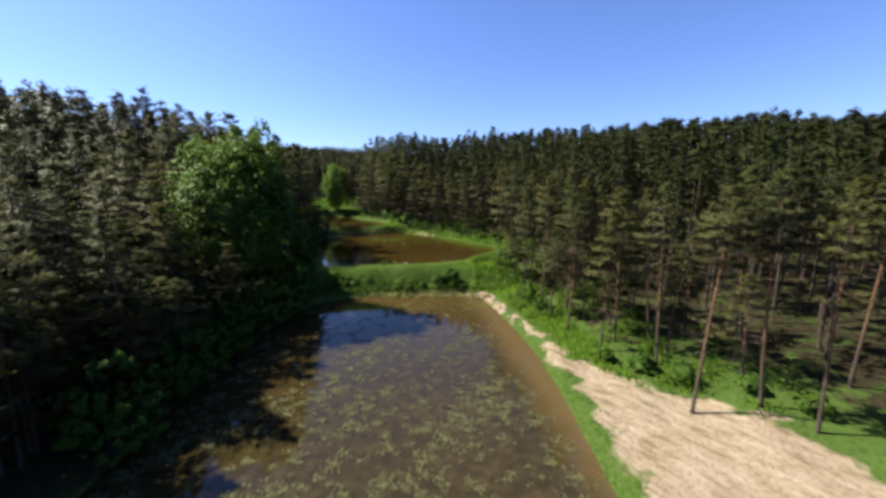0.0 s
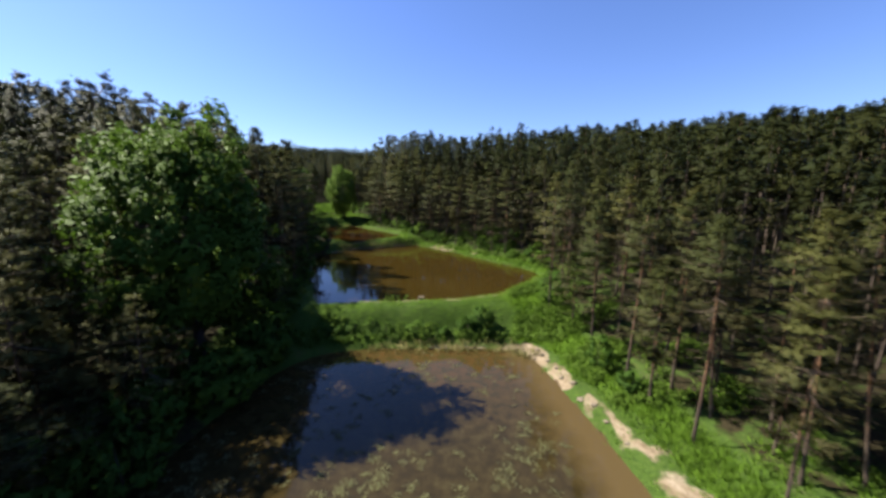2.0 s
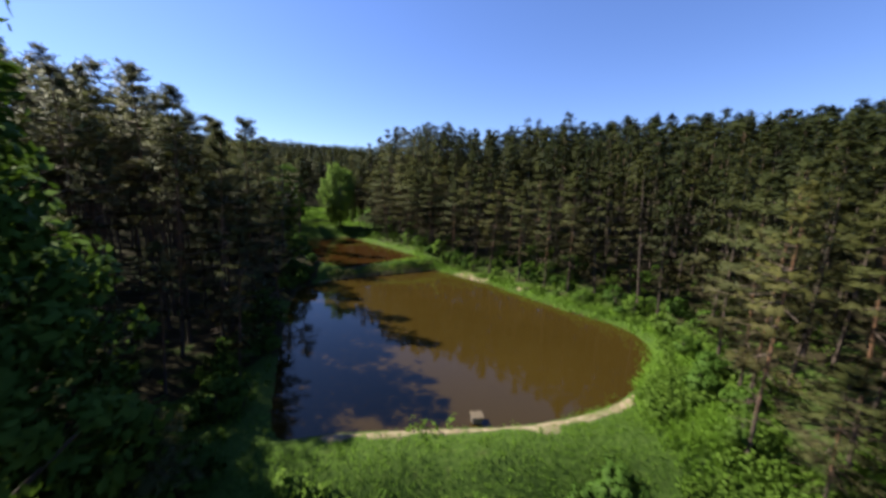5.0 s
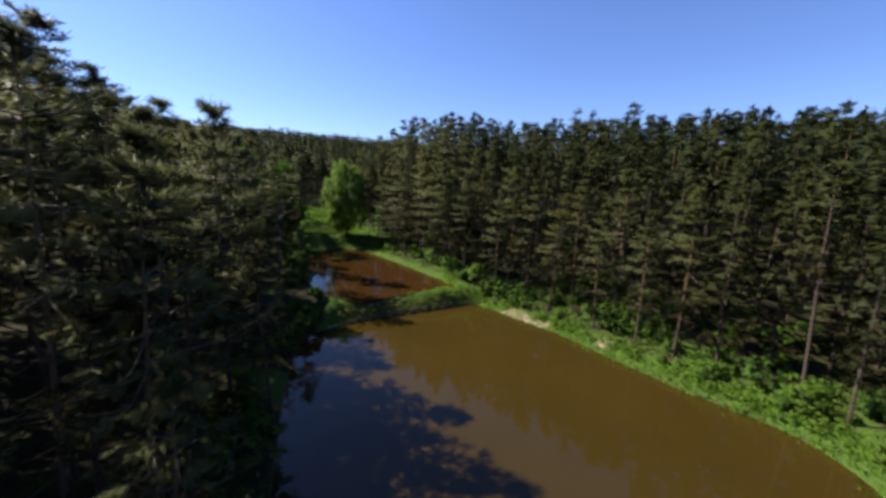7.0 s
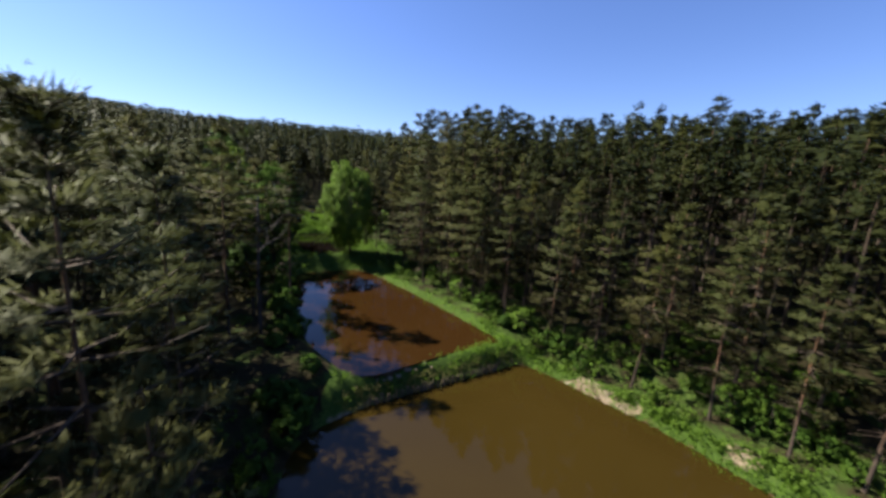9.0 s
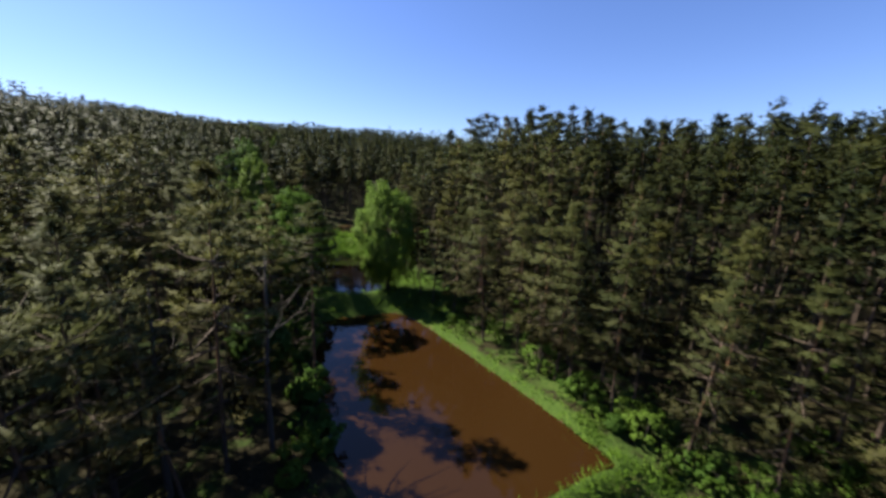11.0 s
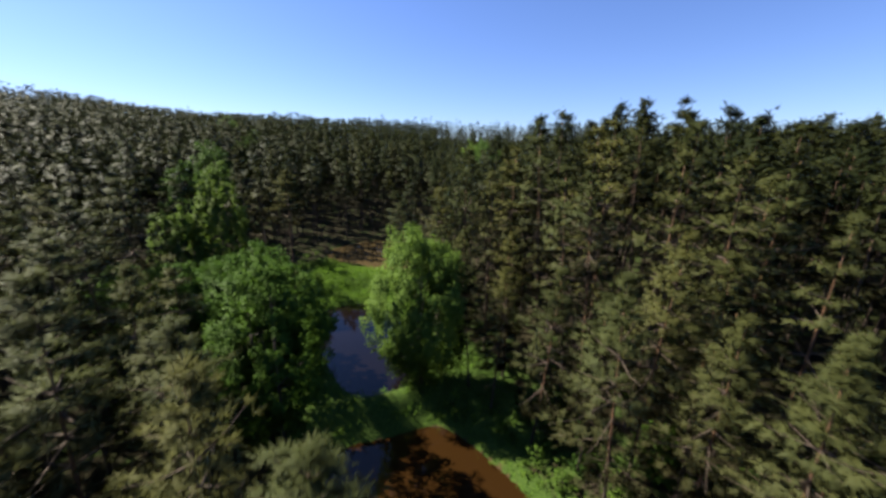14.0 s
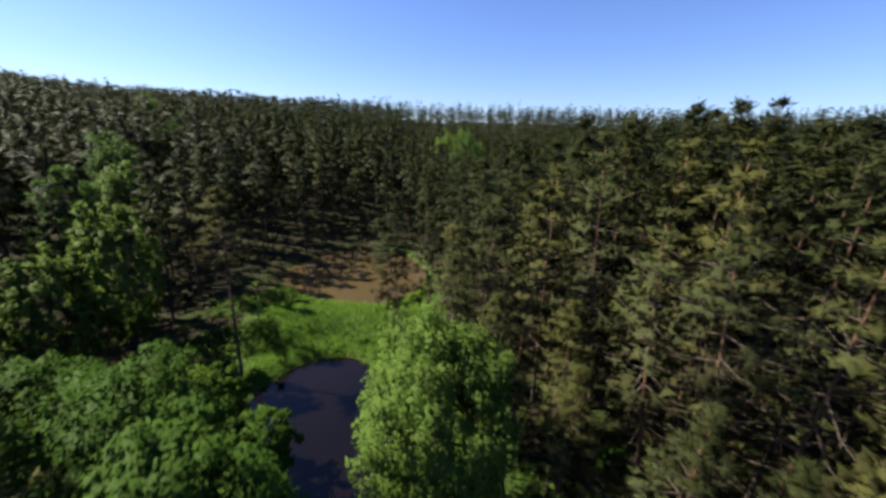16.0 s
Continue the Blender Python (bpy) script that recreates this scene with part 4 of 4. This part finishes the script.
def build_cover():
    g = np.random.default_rng(77)
    x, y, h, near, second, right, sand = [np.concatenate(v) for v in zip(scatter(60000, -50, 24, 8, 124, g), scatter(16000, -14, 12, 37, 50, g), scatter(9000, 6, 17, 10, 38, g), scatter(14000, -14, 12, 50, 80, g), scatter(9000, -48, -28, 100, 121, g))]
    patchy = waves(x, y, 4.5, 9)
    d_second = signed(PONDS[1], x, y)
    # grass over banks, dams and the meadow
    open_ = ((near < np.where(right, np.interp(y, [40, 60, 75], [4.5, 1.8, 0.9]), -1)) | (near + second < np.where((y > 60) & (y < 92), 2.6, 12))) & (near > np.where((y < 50) & (x < 4.5) & (d_second > 0) & (d_second < 0.95), 5.0, 0.12)) & (sand + 0.6 * waves(x, y, 1.4, 43) > 0.1) & ~(right & (y > 22) & (y < 39) & (near < 1.5) & (near > np.where(y > 32, 0.0, 0.55)))
    forest = right & (near < 13) & (y < 70) & (patchy > 0.1) & (sand > 0.3) & ~open_
    k = (open_ | (forest & (g.uniform(size=x.shape) < 0.45)))
    cen = np.stack([x[k], y[k], h[k] + 0.02], 1)
    tris = sprays(cen, np.where(((near + second < 7.5)[k] & (y[k] < 47)) | (right[k] & (y[k] < 33) & (near[k] < 2.0)), 0.45, 1.0) * g.uniform(0.5, 1.1, len(cen)), 5, 0.36, 0.04, 1.3, 0.05, g, up=2.5)
    tagged(new("grass", mesh_soup("grass", tris, GRASS_BLADES)), "fresh green grass on the banks and dams", "grass", kind="stuff")
    # broad-leaved herbs and ferns along the far bank
    k = right & (near > 0.5) & (near < np.interp(y, [40, 60, 75], [6.5, 3.0, 1.8])) & (sand > 0.4) & (y > 30) & ((x > 3.6) | (y > 46)) & ((near > 1.7) | (y > 39.5)) & (patchy > -0.25) & (g.uniform(size=x.shape) < np.where((y < 50) & (near > 1.2), 0.5, 0.3))
    k |= right & (near < 20) & (near > 5) & (sand > 0.8) & (patchy > 0.35) & (g.uniform(size=x.shape) < 0.16)
    k |= right & (y > 50) & (y < 104) & (near > 1.0) & (near < 11) & (patchy > 0.0) & (g.uniform(size=x.shape) < 0.16)
    k |= (near > 0.6) & (near + second < 10) & (y < 46) & (y > 38) & (x < 6) & (y < 39.9) & (patchy > -0.1) & (g.uniform(size=x.shape) < 0.3)
    k |= (~right) & (x < -36) & ((x < -41.5) | (y < 107)) & (near < 12) & (near > 0.5) & (y > 96) & (patchy > -0.2) & (g.uniform(size=x.shape) < 0.4)
    k |= (~right) & (near < 10) & (near > 0.3) & (patchy > 0.3) & (g.uniform(size=x.shape) < 0.10)
    cen = np.stack([x[k], y[k], h[k] + 0.25], 1)
    tris = leaves(cen, g.uniform(0.2, 0.48, len(cen)), 8, 0.115, 0.9, g)
    tagged(new("herbs", mesh_soup("herbs", tris, HERB_LEAVES)), "bright green nettles and ferns on the banks", "herbs", kind="stuff")
    # dry reed fringe under the first dam and on the second
    x, y, h, near, second, right, sand = [np.concatenate(v) for v in zip(scatter(26000, -22, 6, 37, 78, g), scatter(9000, -21, -8, 68, 78, g))]
    k = ((np.abs(near - 0.15) < 0.5) & (y < 40) & (x > -8) & (waves(x, y, 1.5, 51) > -0.1)) | ((near + second < 2.4) & (y > 66) & (near > 0.1) & (near < 1.3) & (signed(PONDS[1], x, y) < 0.75) & (g.uniform(size=x.shape) < 0.7))
    cen = np.stack([x[k], y[k], np.maximum(h[k], 0.0)], 1)
    tris = sprays(cen, g.uniform(0.7, 1.2, len(cen)) * np.where(y[k] > 60, 0.5, 1.0), 5, 0.6, 0.035, 1.6, 0.05, g, up=2.2)
    tagged(new("reeds", mesh_soup("reeds", tris, REED_BLADES)), "pale dry reeds fringing the dams", "reeds", kind="stuff")
    # water weed floating in the first pond
    x, y, h, near, second, right, sand = scatter(22000, -15, 7, 6, 38, g)
    dens = 0.7 * waves(x * 0.75, y * 1.2, 0.7, 12) + 0.6 * waves(x, y, 1.7, 14) + 0.5 * waves(x, y, 6, 13) - 0.03 * (y - 20) - 0.9 * step(7.6, 8.8, x + 0.13 * y)
    k = (near < -0.4) & (dens > 0.38) & (g.uniform(size=x.shape) < 0.85)
    cen = np.stack([x[k], y[k], np.full(k.sum(), 0.02)], 1)
    off = g.normal(scale=0.10, size=(len(cen) * 7, 3)) * np.array([1, 1, 0])
    p = np.repeat(cen, 7, 0) + off
    a, r = g.uniform(0, 6.283, len(p)), g.uniform(0.02, 0.075, len(p))
    v = [p + np.stack([np.cos(a + q) * r, np.sin(a + q) * r * 0.8, g.uniform(-0.004, 0.03, len(p))], 1) for q in (0, 2.1, 4.2)]
    tagged(new("water_weed", mesh_soup("water_weed", (np.stack(v, 1), np.tile([0.0, 0.0, 1.0], (len(p), 3, 1))), WEED)), "pale olive water weed floating in patches", "water plants", kind="stuff")


build_cover()


# ---- small things at the ponds ----
def box_mesh(name, sx, sy, sz, mat, bevel=0.02, z0=0.0):
    bm = bmesh.new()
    bmesh.ops.create_cube(bm, size=1.0, matrix=Matrix.Translation((0, 0, z0 + sz / 2)) @ Matrix.Diagonal((sx, sy, sz, 1)))
    bmesh.ops.bevel(bm, geom=bm.edges[:], offset=bevel, segments=2, affect="EDGES")
    me = bpy.data.meshes.new(name)
    bm.to_mesh(me)
    bm.free()
    me.materials.append(mat)
    return me


def sluice(x, y, level):
    e = tagged(new("pond_sluice"), "small concrete pond outlet with a grey board lid", "sluice")
    e.matrix_world = pose(x, y, level - 1.0, 0, 0, 8)
    part("shaft", box_mesh("shaft", 0.50, 0.44, 1.32, CONCRETE, 0.03), e)
    for i in range(3):
        b = part("lid_board", box_mesh("lid_board", 0.19, 0.56, 0.05, BOARD, 0.008, 1.322), e)
        b.location = (-0.2 + 0.2 * i, 0, 0)


sluice(-4.6, 43.75, 2.2)


def rough_stone(name, seed):
    bm = bmesh.new()
    bmesh.ops.create_icosphere(bm, subdivisions=2, radius=0.5)
    for v in bm.verts:
        v.co *= 1 + 0.35 * noise.noise(v.co * 2.3 + Vector((seed * 3.7, 0, 0)))
        v.co.z *= 0.55
    me = bpy.data.meshes.new(name)
    bm.to_mesh(me)
    bm.free()
    me.materials.append(STONE)
    return me


def lay_stones():
    g = np.random.default_rng(8)
    shapes = [rough_stone("stone", i) for i in range(4)]
    spots = [(-19.6 + 0.42 * i + g.uniform(-0.2, 0.2), 70.35 + 0.26 * i + g.uniform(-0.3, 0.3), g.uniform(0.22, 0.45), "pale rubble stone on the low dam") for i in range(11)]
    for y in (27.5, 29.2, 30.6, 31.4, 32.9, 33.8, 34.9, 36.0, 36.8, 37.6):
        spots.append((float(np.interp(y, [27, 32, 37, 38], [6.5, 5.5, 4.5, 4.0])) + g.uniform(0.35, 0.8), y, g.uniform(0.22, 0.45), "pale sandstone block at the eroded bank"))
    spots += [(1.7, 66.5, 0.4, "pale sandstone block at the eroded bank"), (-3.2, 71.8, 0.3, "pale sandstone block at the eroded bank")]
    for x, y, s, label in spots:
        ob = tagged(new("stone", shapes[int(g.integers(4))]), label, "stone", "stones on the banks")
        ob.matrix_world = pose(x, y, height(x, y) + 0.02 * s, g.uniform(-15, 15), g.uniform(-15, 15), g.uniform(0, 360))
        ob.scale = (s, s * g.uniform(0.7, 1.2), s * g.uniform(0.7, 1.1))


lay_stones()


def revetment():
    """Row of stakes that holds the second dam on its lower side."""
    g = np.random.default_rng(9)
    e = tagged(new("stake_revetment"), "row of weathered wooden stakes holding the low dam", "revetment")
    line = [(-9.9, 75.1), (-12, 73.8), (-14.4, 72.4), (-17, 70.9), (-19.4, 69.4)]
    e.matrix_world = pose(line[0][0], line[0][1], 2.2)
    me = mesh_tubes("stake", [[((0, 0, -0.8), 0.065), ((0.01, 0, 0.5), 0.06), ((0.015, 0.005, 0.9), 0.05), ((0.015, 0.005, 0.93), 0.02)]], BOARD, 6)
    for (ax, ay), (bx, by) in zip(line, line[1:]):
        n = int(math.hypot(bx - ax, by - ay) / 0.19)
        for i in range(n):
            k = i / n
            ob = part("stake", me, e)
            ob.location = (ax + (bx - ax) * k - line[0][0] + g.normal() * 0.03, ay + (by - ay) * k - line[0][1] + g.normal() * 0.03, g.uniform(-0.6, -0.25))
            ob.rotation_euler = (g.normal() * 0.06, g.normal() * 0.06, g.uniform(0, 6.28))


revetment()


def dead_tree(x, y, tall, seed):
    g = np.random.default_rng(seed)
    e = tagged(new("dead_tree"), "bare grey dead pine with forked pale branches", "dead tree", "dead trees")
    e.matrix_world = pose(x, y, height(x, y))
    tr = part("trunk", mesh_tubes("trunk", [[((0, 0, -0.4), 0.16), ((0.05, 0, tall * 0.4), 0.12), ((0.25, 0.1, tall * 0.75), 0.085), ((0.2, 0.3, tall), 0.03)]], DEAD_WOOD, 8), e)
    for i in range(11):
        k = g.uniform(0.5, 0.97)
        p = Vector((0.25 * k, 0.2 * k, tall * k))
        a, ln = g.uniform(0, 6.28), g.uniform(1.0, 2.8) * (1.3 - k)
        q = p + Vector((math.cos(a), math.sin(a), 0.35)) * ln
        r = q + Vector((math.cos(a + 0.4), math.sin(a + 0.4), 0.9)) * ln * 0.6
        part("branch", mesh_tubes("branch", [[(p, 0.045), (p.lerp(q, 0.5) + Vector((0, 0, -0.1)), 0.035), (q, 0.025), (r, 0.01)]], DEAD_WOOD, 5), tr)


dead_tree(-28.4, 74.6, 10.5, 1)
dead_tree(-31.5, 71.5, 10.0, 2)
